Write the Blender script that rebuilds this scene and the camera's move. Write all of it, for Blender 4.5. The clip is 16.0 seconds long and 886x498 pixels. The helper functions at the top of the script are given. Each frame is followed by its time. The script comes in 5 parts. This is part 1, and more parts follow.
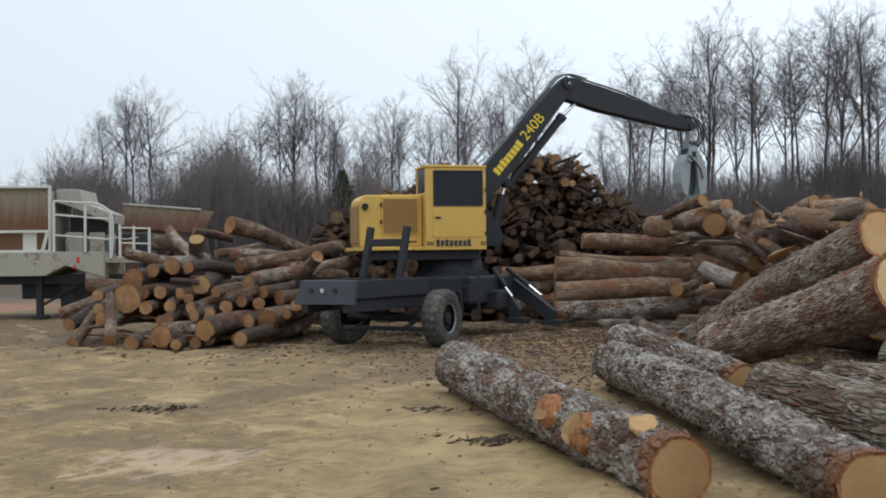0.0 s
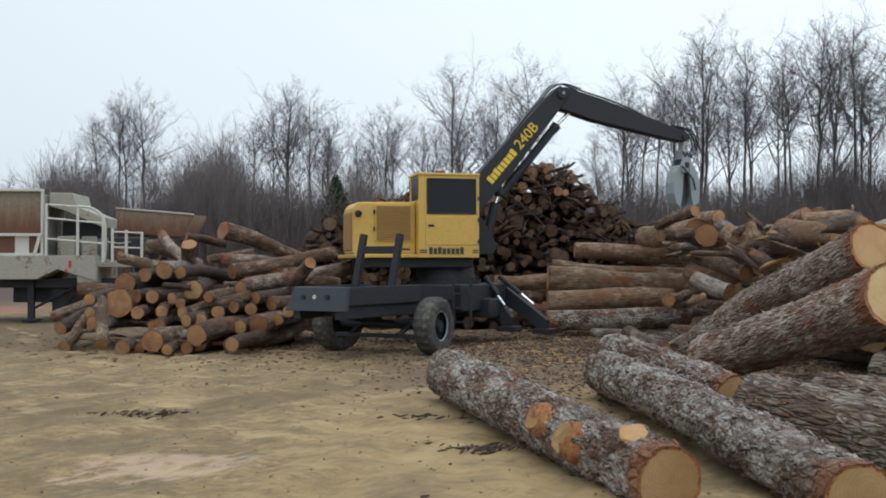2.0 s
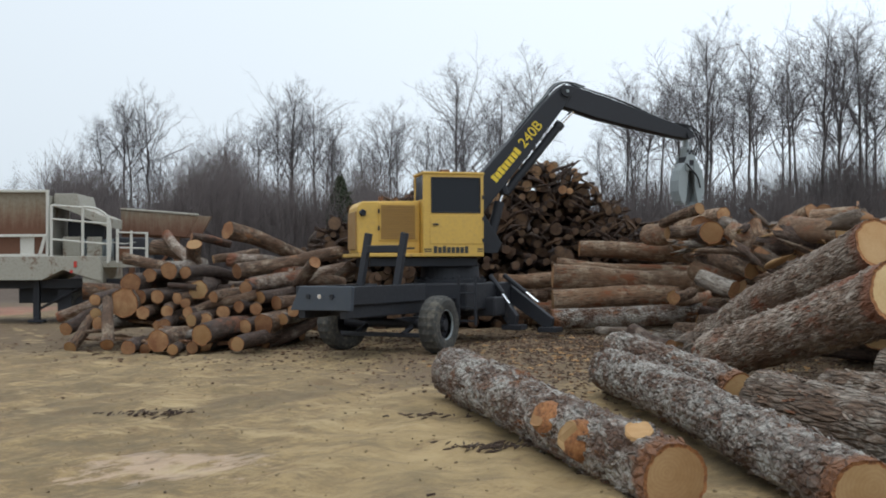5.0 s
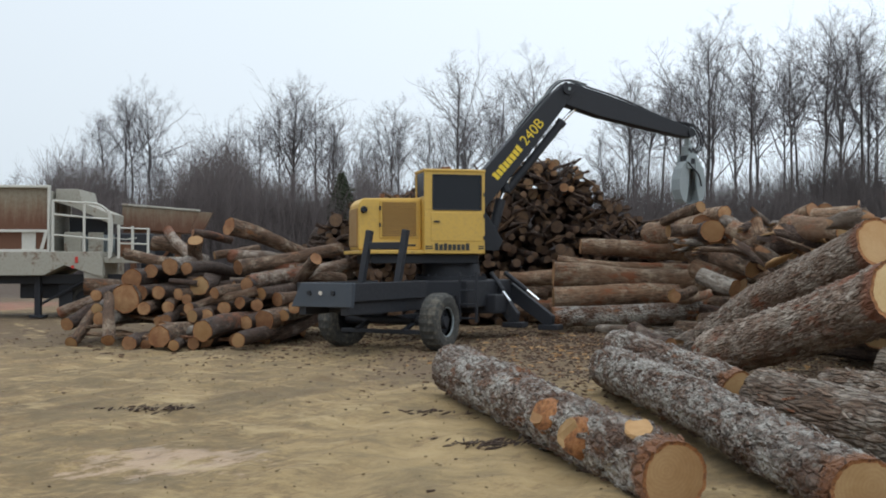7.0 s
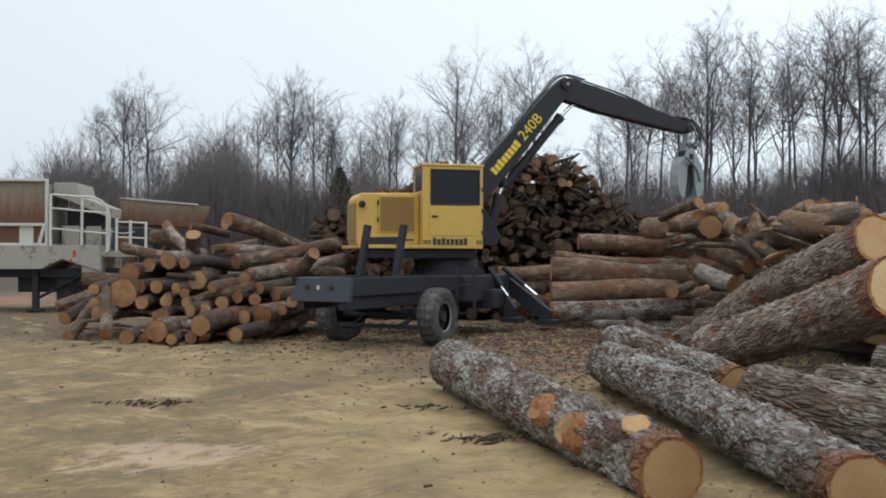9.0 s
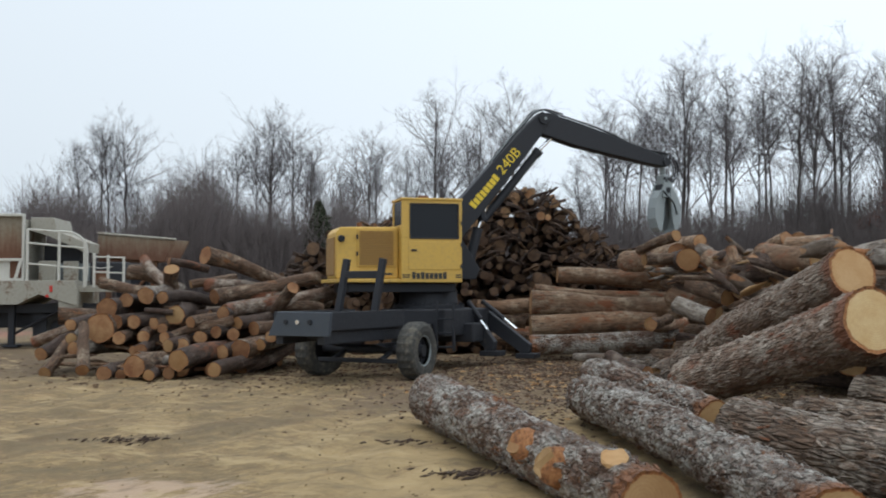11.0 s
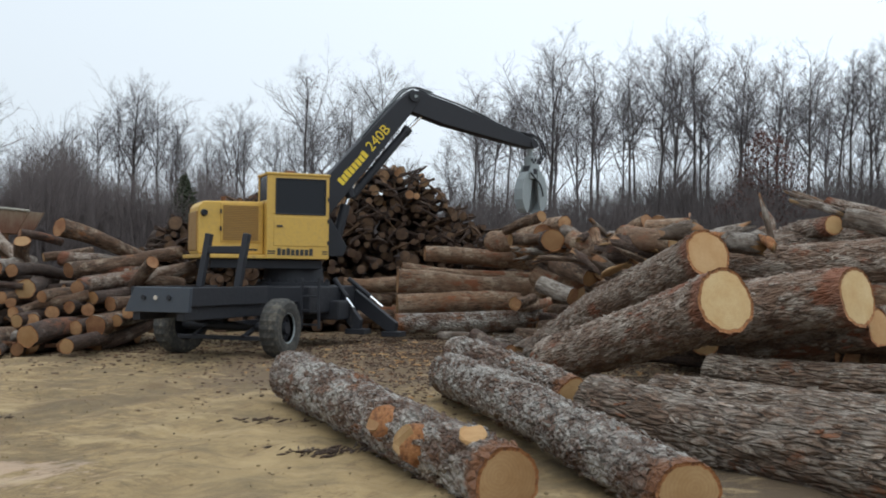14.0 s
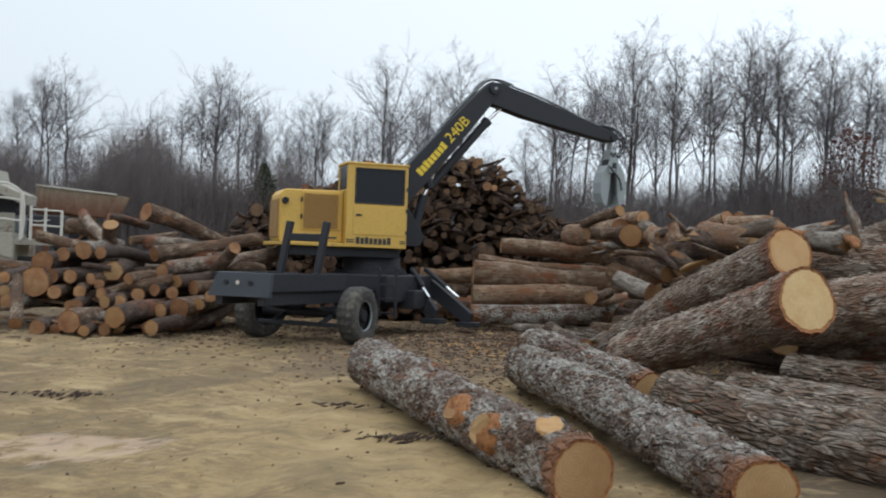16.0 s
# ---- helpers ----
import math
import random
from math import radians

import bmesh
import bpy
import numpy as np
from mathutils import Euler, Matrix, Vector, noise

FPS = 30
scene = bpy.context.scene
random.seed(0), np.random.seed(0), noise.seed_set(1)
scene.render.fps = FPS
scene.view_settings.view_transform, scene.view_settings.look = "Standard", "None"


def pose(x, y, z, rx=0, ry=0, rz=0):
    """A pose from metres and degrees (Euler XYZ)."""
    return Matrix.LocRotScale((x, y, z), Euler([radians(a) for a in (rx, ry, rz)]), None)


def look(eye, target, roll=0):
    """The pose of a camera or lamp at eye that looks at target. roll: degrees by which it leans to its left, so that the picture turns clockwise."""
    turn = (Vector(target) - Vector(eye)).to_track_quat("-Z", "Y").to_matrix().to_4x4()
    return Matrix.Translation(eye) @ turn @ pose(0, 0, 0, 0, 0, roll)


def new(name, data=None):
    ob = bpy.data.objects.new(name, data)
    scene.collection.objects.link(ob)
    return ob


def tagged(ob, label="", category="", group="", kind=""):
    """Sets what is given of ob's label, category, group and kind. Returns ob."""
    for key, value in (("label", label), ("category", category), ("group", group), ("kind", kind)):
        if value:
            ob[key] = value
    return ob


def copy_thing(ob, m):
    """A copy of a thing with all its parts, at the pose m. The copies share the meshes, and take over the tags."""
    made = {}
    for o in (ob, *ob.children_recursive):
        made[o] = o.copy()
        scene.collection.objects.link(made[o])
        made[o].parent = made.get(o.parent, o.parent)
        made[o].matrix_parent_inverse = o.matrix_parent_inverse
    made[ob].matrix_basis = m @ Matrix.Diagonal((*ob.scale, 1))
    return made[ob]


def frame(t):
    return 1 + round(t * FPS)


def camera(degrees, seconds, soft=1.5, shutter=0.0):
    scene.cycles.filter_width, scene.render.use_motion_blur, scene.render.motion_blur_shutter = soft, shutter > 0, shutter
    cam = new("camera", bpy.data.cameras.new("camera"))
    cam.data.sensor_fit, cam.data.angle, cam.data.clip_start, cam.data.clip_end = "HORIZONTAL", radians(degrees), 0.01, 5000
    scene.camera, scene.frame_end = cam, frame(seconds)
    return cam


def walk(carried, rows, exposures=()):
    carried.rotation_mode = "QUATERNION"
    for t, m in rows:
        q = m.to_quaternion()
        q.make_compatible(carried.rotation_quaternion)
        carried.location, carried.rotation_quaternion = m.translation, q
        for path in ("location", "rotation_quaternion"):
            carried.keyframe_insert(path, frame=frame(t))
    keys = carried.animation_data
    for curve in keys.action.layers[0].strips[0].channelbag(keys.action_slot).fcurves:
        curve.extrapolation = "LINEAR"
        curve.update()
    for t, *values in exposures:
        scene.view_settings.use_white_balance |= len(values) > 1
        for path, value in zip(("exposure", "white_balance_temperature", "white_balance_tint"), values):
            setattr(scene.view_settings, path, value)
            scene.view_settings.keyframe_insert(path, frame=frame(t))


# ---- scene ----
cam = camera(46.0, 16.0, soft=1.9, shutter=0.6)
PATH = [
    (0, pose(-0.001, 0.037, 1.604, 90.58, 0.64, 0.09)),
    (0.5, pose(0.003, 0.055, 1.602, 90.70, 0.23, 0.13)),
    (1, pose(0.007, 0.034, 1.608, 90.93, 0.33, -0.31)),
    (1.5, pose(0.001, 0.031, 1.608, 91.04, -0.04, -0.45)),
    (2, pose(-0.000, 0.015, 1.606, 91.00, 0.01, -0.31)),
    (2.5, pose(0.009, 0.018, 1.605, 90.96, 0.23, -0.34)),
    (3, pose(0.010, 0.025, 1.609, 91.02, 0.52, -0.30)),
    (3.5, pose(0.011, 0.023, 1.604, 91.04, 0.59, -0.16)),
    (4, pose(0.008, 0.032, 1.601, 90.93, 0.35, -0.16)),
    (6.5, pose(-0.009, -0.022, 1.605, 90.98, 0.22, 0.06)),
    (7, pose(0.000, 0.000, 1.600, 90.80, 0.00, 0.00)),
    (7.5, pose(-0.006, -0.028, 1.606, 90.60, -0.02, -0.04)),
    (8, pose(-0.005, -0.015, 1.605, 90.43, -0.10, 0.03)),
    (10.5, pose(0.008, 0.002, 1.610, 91.53, -0.04, -0.62)),
    (11, pose(0.010, -0.026, 1.615, 92.33, 0.09, -1.22)),
    (11.5, pose(0.036, 0.030, 1.605, 92.47, 0.19, -3.53)),
    (12, pose(0.072, 0.081, 1.595, 92.50, 0.35, -6.72)),
    (12.5, pose(0.096, 0.111, 1.592, 92.26, 0.28, -9.02)),
    (13, pose(0.093, 0.107, 1.584, 91.59, -0.33, -9.02)),
    (13.5, pose(0.085, 0.105, 1.583, 91.29, -0.50, -8.62)),
    (14, pose(0.081, 0.114, 1.580, 91.25, -0.71, -8.37)),
    (14.5, pose(0.071, 0.106, 1.582, 91.48, -0.81, -7.61)),
    (15, pose(0.054, 0.078, 1.585, 91.52, -0.86, -6.65)),
    (15.5, pose(0.038, 0.068, 1.588, 91.28, -0.97, -5.79)),
    (16, pose(0.024, 0.019, 1.577, 90.68, -2.08, -4.30)),
]
# the picture darkens a little as the view swings over to the heap
walk(cam, PATH, [(0, 0.0), (10.5, 0.0), (11.5, -0.08), (12.2, -0.15), (13.0, -0.12), (14.0, -0.02), (14.8, 0.0), (16, 0.0)])

# ---- world and light: a bright overcast sky ----
world = bpy.data.worlds.new("overcast")
scene.world = world
world.use_nodes = True
wn, wl = world.node_tree.nodes, world.node_tree.links
wn.clear()
sky = wn.new("ShaderNodeTexSky")
sky.sky_type = "NISHITA"
sky.sun_disc = False
sky.sun_elevation, sky.sun_rotation = radians(72), radians(200)
sky.air_density, sky.dust_density = 1.0, 6.0
tone = wn.new("ShaderNodeHueSaturation")
tone.inputs["Saturation"].default_value = 0.22
cloud = wn.new("ShaderNodeMix")
cloud.data_type = "RGBA"
cloud.inputs[0].default_value = 0.80
cloud.inputs[7].default_value = (7.6, 8.55, 9.4, 1)
back = wn.new("ShaderNodeBackground")
back.inputs["Strength"].default_value = 0.128
wout = wn.new("ShaderNodeOutputWorld")
wl.new(sky.outputs[0], tone.inputs["Color"])
wl.new(tone.outputs[0], cloud.inputs[6])
# an overcast sky is brighter overhead than along the horizon
wtc, wsx, wmr = wn.new("ShaderNodeTexCoord"), wn.new("ShaderNodeSeparateXYZ"), wn.new("ShaderNodeMapRange")
wmr.inputs["From Min"].default_value, wmr.inputs["From Max"].default_value = 0.0, 1.0
wmr.inputs["To Min"].default_value, wmr.inputs["To Max"].default_value = 0.95, 1.25
dome = wn.new("ShaderNodeVectorMath")
dome.operation = "SCALE"
wl.new(wtc.outputs["Generated"], wsx.inputs[0])
wl.new(wsx.outputs[2], wmr.inputs["Value"])
wl.new(cloud.outputs[2], dome.inputs[0])
side = wn.new("ShaderNodeMath")
side.operation = "MULTIPLY_ADD"
side.inputs[1].default_value, side.inputs[2].default_value = 0.24, 1.0
both = wn.new("ShaderNodeMath")
both.operation = "MULTIPLY"
wl.new(wsx.outputs[0], side.inputs[0])
wl.new(side.outputs[0], both.inputs[0])
wl.new(wmr.outputs[0], both.inputs[1])
wl.new(both.outputs[0], dome.inputs["Scale"])
wl.new(dome.outputs[0], back.inputs[0])
wl.new(back.outputs[0], wout.inputs[0])

sun_data = bpy.data.lights.new("sun", "SUN")
sun_data.energy, sun_data.angle, sun_data.color = 0.3, radians(40), (1.0, 0.96, 0.90)
sun = new("sun", sun_data)
sun.matrix_world = look((0, 0, 30), (2.7, 7.3, 6))


# ---- materials ----
def nodes_of(name, rough=0.8, metal=0.0):
    m = bpy.data.materials.new(name)
    m.use_nodes = True
    n, l = m.node_tree.nodes, m.node_tree.links
    b = n["Principled BSDF"]
    b.inputs["Roughness"].default_value, b.inputs["Metallic"].default_value = rough, metal
    return m, n, l, b


def noise_node(n, l, vec, scale, detail=6, rough=0.6, w=None):
    t = n.new("ShaderNodeTexNoise")
    t.inputs["Scale"].default_value, t.inputs["Detail"].default_value, t.inputs["Roughness"].default_value = scale, detail, rough
    if w is not None:
        t.noise_dimensions = "4D"
        l.new(w, t.inputs["W"])
    l.new(vec, t.inputs["Vector"])
    return t.outputs[0]


def ramp(n, l, fac, stops):
    r = n.new("ShaderNodeValToRGB")
    while len(r.color_ramp.elements) < len(stops):
        r.color_ramp.elements.new(0.5)
    for e, (p, c) in zip(r.color_ramp.elements, stops):
        e.position, e.color = p, (*c, 1) if len(c) == 3 else c
    l.new(fac, r.inputs[0])
    return r.outputs[0]


def blend(n, l, fac, a, b, mode="MIX"):
    x = n.new("ShaderNodeMix")
    x.data_type, x.blend_type = "RGBA", mode
    for socket, v in ((x.inputs[0], fac), (x.inputs[6], a), (x.inputs[7], b)):
        if isinstance(v, bpy.types.NodeSocket):
            l.new(v, socket)
        else:
            socket.default_value = v if not isinstance(v, tuple) else (*v, 1)[:4]
    return x.outputs[2]


def grey(v):
    return (v, v, v)


def bump(n, l, b, height, strength=0.5, dist=0.02):
    k = n.new("ShaderNodeBump")
    k.inputs["Strength"].default_value, k.inputs["Distance"].default_value = strength, dist
    l.new(height, k.inputs["Height"])
    l.new(k.outputs[0], b.inputs["Normal"])


def stretched(n, l, scale, source="Object"):
    tc, mp = n.new("ShaderNodeTexCoord"), n.new("ShaderNodeMapping")
    mp.inputs["Scale"].default_value = scale
    l.new(tc.outputs[source], mp.inputs["Vector"])
    return mp.outputs[0]


def seed_of(n, l, k=40):
    oi, mu = n.new("ShaderNodeObjectInfo"), n.new("ShaderNodeMath")
    mu.operation = "MULTIPLY"
    mu.inputs[1].default_value = k
    l.new(oi.outputs["Random"], mu.inputs[0])
    return mu.outputs[0], oi.outputs["Random"]


def bark_material(name, dark, light, flake, patch, flake_from, patch_from, ridge=(2.5, 16, 16), strength=0.8, plate=None, gap=0.16, collar=False, deep=0.85):
    m, n, l, b = nodes_of(name, 0.9)
    w, rnd = seed_of(n, l)
    grain = noise_node(n, l, stretched(n, l, ridge), 2.2, 8, 0.65, w)
    fine = noise_node(n, l, stretched(n, l, tuple(2.3 * r for r in ridge)), 2.6, 5, 0.7, w)
    plates = noise_node(n, l, stretched(n, l, (2.4, 3.6, 3.6)), 1.6, 7, 0.7, w)
    big = noise_node(n, l, stretched(n, l, (0.8, 1.5, 1.5)), 1.5, 7, 0.7, w)
    col = ramp(n, l, grain, [(0.36, dark), (0.58, light)])
    # pale weathered flakes, thick in some stretches and thin in others
    crust = blend(n, l, 0.38, plates, fine)
    col = blend(n, l, ramp(n, l, crust, [(flake_from - 0.03, grey(0)), (flake_from + 0.05, grey(0.95))]), col, flake)
    # stretches worn down to the browner bark beneath
    worn = noise_node(n, l, stretched(n, l, (0.9, 2.4, 2.4)), 1.1, 6, 0.62, w)
    col = blend(n, l, ramp(n, l, worn, [(0.48, grey(0)), (0.60, grey(0.8))]), col, blend(n, l, grain, dark, tuple(v * s for v, s in zip(light, (0.95, 0.80, 0.66)))))
    # dark cracks
    col = blend(n, l, ramp(n, l, grain, [(0.30, grey(0.9)), (0.40, grey(0))]), col, dark)
    height = blend(n, l, 0.4, grain, crust)
    if plate:
        # interlocked plates with dark furrows between them
        warp = n.new("ShaderNodeVectorMath")
        warp.operation = "MULTIPLY_ADD"
        wn3 = n.new("ShaderNodeTexNoise")
        wn3.inputs["Scale"].default_value, wn3.inputs["Detail"].default_value = 0.5, 4
        cells = stretched(n, l, plate)
        l.new(cells, wn3.inputs["Vector"])
        l.new(wn3.outputs["Color"], warp.inputs[0])
        warp.inputs[1].default_value = (0.9, 1.3, 1.3)
        l.new(cells, warp.inputs[2])
        vor = n.new("ShaderNodeTexVoronoi")
        vor.feature = "DISTANCE_TO_EDGE"
        vor.inputs["Scale"].default_value = 1.0
        l.new(warp.outputs[0], vor.inputs["Vector"])
        furrow = ramp(n, l, vor.outputs["Distance"], [(0.0, grey(deep)), (gap, grey(0))])
        col = blend(n, l, furrow, col, dark)
        height = blend(n, l, 0.55, height, ramp(n, l, vor.outputs["Distance"], [(0.0, grey(0)), (0.3, grey(1))]))
    # torn patches down to the inner bark
    torn = blend(n, l, 0.25, big, fine)
    col = blend(n, l, ramp(n, l, torn, [(patch_from, grey(0)), (patch_from + 0.035, grey(1))]), col, blend(n, l, fine, patch, tuple(v * 0.45 for v in patch)))
    if collar:
        # bark knocked off round the sawn end
        tc2, sx2 = n.new("ShaderNodeTexCoord"), n.new("ShaderNodeSeparateXYZ")
        l.new(tc2.outputs["Object"], sx2.inputs[0])
        edge = n.new("ShaderNodeMath")
        edge.operation = "MULTIPLY_ADD"
        edge.inputs[1].default_value = -0.6
        l.new(sx2.outputs[0], edge.inputs[0])
        l.new(torn, edge.inputs[2])
        col = blend(n, l, ramp(n, l, edge.outputs[0], [(0.36, grey(0)), (0.44, grey(0.85))]), col, blend(n, l, fine, tuple(v * 1.25 for v in patch), tuple(v * 0.3 for v in patch)))
    col = blend(n, l, 1.0, col, ramp(n, l, rnd, [(0, grey(0.85)), (1, grey(1.12))]), "MULTIPLY")
    l.new(col, b.inputs["Base Color"])
    bump(n, l, b, height, strength, 0.09)
    return m


BARK_FLAKY = bark_material("flaky_bark", (0.040, 0.020, 0.013), (0.185, 0.105, 0.066), (0.47, 0.445, 0.40), (0.33, 0.13, 0.05), 0.487, 0.56, (5.5, 13, 13), 1.0, (9, 15, 15), 0.06, True, 0.25)
BARK_RIDGED = bark_material("ridged_bark", (0.042, 0.026, 0.018), (0.25, 0.166, 0.118), (0.42, 0.36, 0.298), (0.27, 0.10, 0.05), 0.50, 0.55, (3.0, 17, 17), 0.6, (5.5, 24, 24), 0.10, True, 0.36)
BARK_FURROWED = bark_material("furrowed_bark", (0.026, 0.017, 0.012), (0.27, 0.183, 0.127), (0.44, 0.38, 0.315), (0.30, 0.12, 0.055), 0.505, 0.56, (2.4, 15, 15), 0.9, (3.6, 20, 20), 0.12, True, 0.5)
BARK_BROWN = bark_material("brown_bark", (0.018, 0.011, 0.008), (0.16, 0.095, 0.058), (0.32, 0.25, 0.18), (0.33, 0.14, 0.055), 0.54, 0.57)
BARK_TAN = bark_material("tan_bark", (0.045, 0.027, 0.017), (0.30, 0.187, 0.115), (0.44, 0.345, 0.245), (0.31, 0.11, 0.045), 0.53, 0.535)
BARK_PILE = bark_material("dark_bark", (0.013, 0.008, 0.006), (0.085, 0.050, 0.035), (0.18, 0.14, 0.11), (0.22, 0.09, 0.045), 0.55, 0.57)
BARK_GREY = bark_material("weathered_grey_bark", (0.04, 0.029, 0.023), (0.19, 0.15, 0.12), (0.36, 0.325, 0.28), (0.26, 0.11, 0.055), 0.51, 0.58, (1.6, 15, 15), 0.8)


def cut_material(name, pale, deep, heart, spread):
    m, n, l, b = nodes_of(name, 0.75)
    w, rnd = seed_of(n, l)
    rings = n.new("ShaderNodeTexWave")
    rings.wave_type, rings.rings_direction = "RINGS", "X"
    rings.inputs["Scale"].default_value, rings.inputs["Distortion"].default_value, rings.inputs["Detail"].default_value = 12, 2.5, 3
    l.new(stretched(n, l, (1, 1, 1)), rings.inputs["Vector"])
    fine = noise_node(n, l, stretched(n, l, (9, 9, 9)), 3, 6, 0.7, w)
    stain = noise_node(n, l, stretched(n, l, (3, 3, 3)), 1.2, 4, 0.6, w)
    col = ramp(n, l, stain, [(0.35, pale), (0.65, deep)])
    col = blend(n, l, ramp(n, l, rings.outputs[0], [(0.0, grey(0.0)), (1.0, grey(0.16))]), col, heart)
    col = blend(n, l, ramp(n, l, fine, [(0.4, grey(0)), (0.8, grey(0.35))]), col, heart)
    col = blend(n, l, 1.0, col, ramp(n, l, rnd, [(0, (1 - spread, (1 - spread) * 0.82, (1 - spread) * 0.72)), (1, grey(1.0))]), "MULTIPLY")
    l.new(col, b.inputs["Base Color"])
    bump(n, l, b, fine, 0.25, 0.01)
    return m


CUT_FRESH = cut_material("fresh_cut_wood", (0.60, 0.45, 0.235), (0.52, 0.35, 0.155), (0.33, 0.17, 0.06), 0.22)
CUT_MID = cut_material("tan_cut_wood", (0.40, 0.265, 0.125), (0.31, 0.185, 0.075), (0.20, 0.10, 0.036), 0.2)
CUT_OLD = cut_material("weathered_cut_wood", (0.53, 0.315, 0.15), (0.29, 0.125, 0.048), (0.10, 0.045, 0.022), 0.5)
CUT_DARK = cut_material("dark_cut_wood", (0.44, 0.27, 0.135), (0.18, 0.088, 0.042), (0.05, 0.026, 0.015), 0.80)


def inner_bark():
    m, n, l, b = nodes_of("torn_inner_bark", 0.85)
    w, rnd = seed_of(n, l)
    g = noise_node(n, l, stretched(n, l, (9, 9, 9)), 2.5, 6, 0.7, w)
    l.new(ramp(n, l, g, [(0.32, (0.06, 0.03, 0.016)), (0.5, (0.30, 0.12, 0.042)), (0.7, (0.44, 0.22, 0.085))]), b.inputs["Base Color"])
    bump(n, l, b, g, 0.8, 0.03)
    return m


INNER = inner_bark()


def painted(name, colour, rust, amount, rough=0.45, metal=0.0, dust=(0.20, 0.17, 0.12), dusty=0.25):
    m, n, l, b = nodes_of(name, rough, metal)
    big = noise_node(n, l, stretched(n, l, (1, 1, 0.55)), 1.7, 8, 0.7)
    fine = noise_node(n, l, stretched(n, l, (1, 1, 1)), 14, 6, 0.7)
    mixed = blend(n, l, 0.35, big, fine)
    col = blend(n, l, ramp(n, l, mixed, [(1 - amount, grey(0)), (1.06 - amount, grey(1))]), colour, rust)
    col = blend(n, l, ramp(n, l, fine, [(0.45, grey(0)), (0.75, grey(dusty))]), col, dust)
    l.new(col, b.inputs["Base Color"])
    l.new(ramp(n, l, fine, [(0.3, grey(rough)), (0.8, grey(min(1, rough + 0.3)))]), b.inputs["Roughness"])
    bump(n, l, b, fine, 0.12, 0.01)
    return m


YELLOW = painted("yellow_machine_paint", (0.60, 0.375, 0.075), (0.30, 0.16, 0.05), 0.38, 0.42, 0.0, (0.30, 0.22, 0.12), 0.35)
GRILLE = painted("brown_grille", (0.30, 0.165, 0.045), (0.16, 0.08, 0.03), 0.42, 0.6)
BLACK = painted("black_machine_paint", (0.012, 0.014, 0.020), (0.045, 0.04, 0.036), 0.40, 0.5, 0.0, (0.045, 0.042, 0.042), 0.25)
SLATE = painted("dark_slate_paint", (0.045, 0.057, 0.075), (0.09, 0.08, 0.07), 0.38, 0.4, 0.0, (0.10, 0.10, 0.10), 0.3)
GREY = painted("pale_grey_paint", (0.27, 0.31, 0.32), (0.16, 0.13, 0.10), 0.40, 0.45, 0.0, (0.2, 0.2, 0.18), 0.3)
WHITE = painted("weathered_white_paint", (0.34, 0.325, 0.275), (0.16, 0.095, 0.06), 0.47, 0.6, 0.0, (0.22, 0.19, 0.14), 0.5)
PALE = painted("pale_railing_paint", (0.55, 0.54, 0.49), (0.25, 0.16, 0.10), 0.40, 0.55, 0.0, (0.38, 0.34, 0.27), 0.35)
RUST = painted("rusty_steel", (0.17, 0.075, 0.04), (0.27, 0.16, 0.10), 0.47, 0.85)


def bin_material():
    m, n, l, b = nodes_of("rust_streaked_panel", 0.85)
    tc, sx = n.new("ShaderNodeTexCoord"), n.new("ShaderNodeSeparateXYZ")
    l.new(tc.outputs["Object"], sx.inputs[0])
    runs = noise_node(n, l, stretched(n, l, (5, 5, 0.5)), 1.6, 7, 0.7)
    fine = noise_node(n, l, stretched(n, l, (1, 1, 1)), 9, 7, 0.7)
    s = n.new("ShaderNodeMath"); s.operation = "MULTIPLY_ADD"
    s.inputs[1].default_value, s.inputs[2].default_value = -0.8, 2.62
    l.new(sx.outputs[2], s.inputs[0])
    t = n.new("ShaderNodeMath"); t.operation = "ADD"
    l.new(s.outputs[0], t.inputs[0]); l.new(runs, t.inputs[1])
    col = ramp(n, l, t.outputs[0], [(0.25, (0.25, 0.215, 0.16)), (0.55, (0.20, 0.135, 0.09)), (0.9, (0.135, 0.062, 0.036))])
    col = blend(n, l, ramp(n, l, fine, [(0.45, grey(0)), (0.75, grey(0.5))]), col, (0.10, 0.05, 0.03))
    l.new(col, b.inputs["Base Color"])
    return m


BIN = bin_material()
RUBBER = painted("dusty_tyre_rubber", (0.045, 0.045, 0.043), (0.11, 0.10, 0.08), 0.48, 0.9, 0.0, (0.15, 0.14, 0.115), 0.6)
CHROME, _n, _l, _b = nodes_of("polished_rod", 0.15, 1.0)
_b.inputs["Base Color"].default_value = (0.85, 0.86, 0.88, 1)
GLASS, _n, _l, _b = nodes_of("dark_cab_glass", 0.12)
_b.inputs["Base Color"].default_value = (0.008, 0.010, 0.014, 1)
_b.inputs["Specular IOR Level"].default_value = 0.25
DECAL, _n, _l, _b = nodes_of("yellow_lettering", 0.5)
_b.inputs["Base Color"].default_value = (0.75, 0.55, 0.04, 1)
DECAL_DARK, _n, _l, _b = nodes_of("dark_lettering", 0.5)
_b.inputs["Base Color"].default_value = (0.03, 0.03, 0.025, 1)
RED, _n, _l, _b = nodes_of("red_plastic", 0.4)
_b.inputs["Base Color"].default_value = (0.5, 0.03, 0.02, 1)


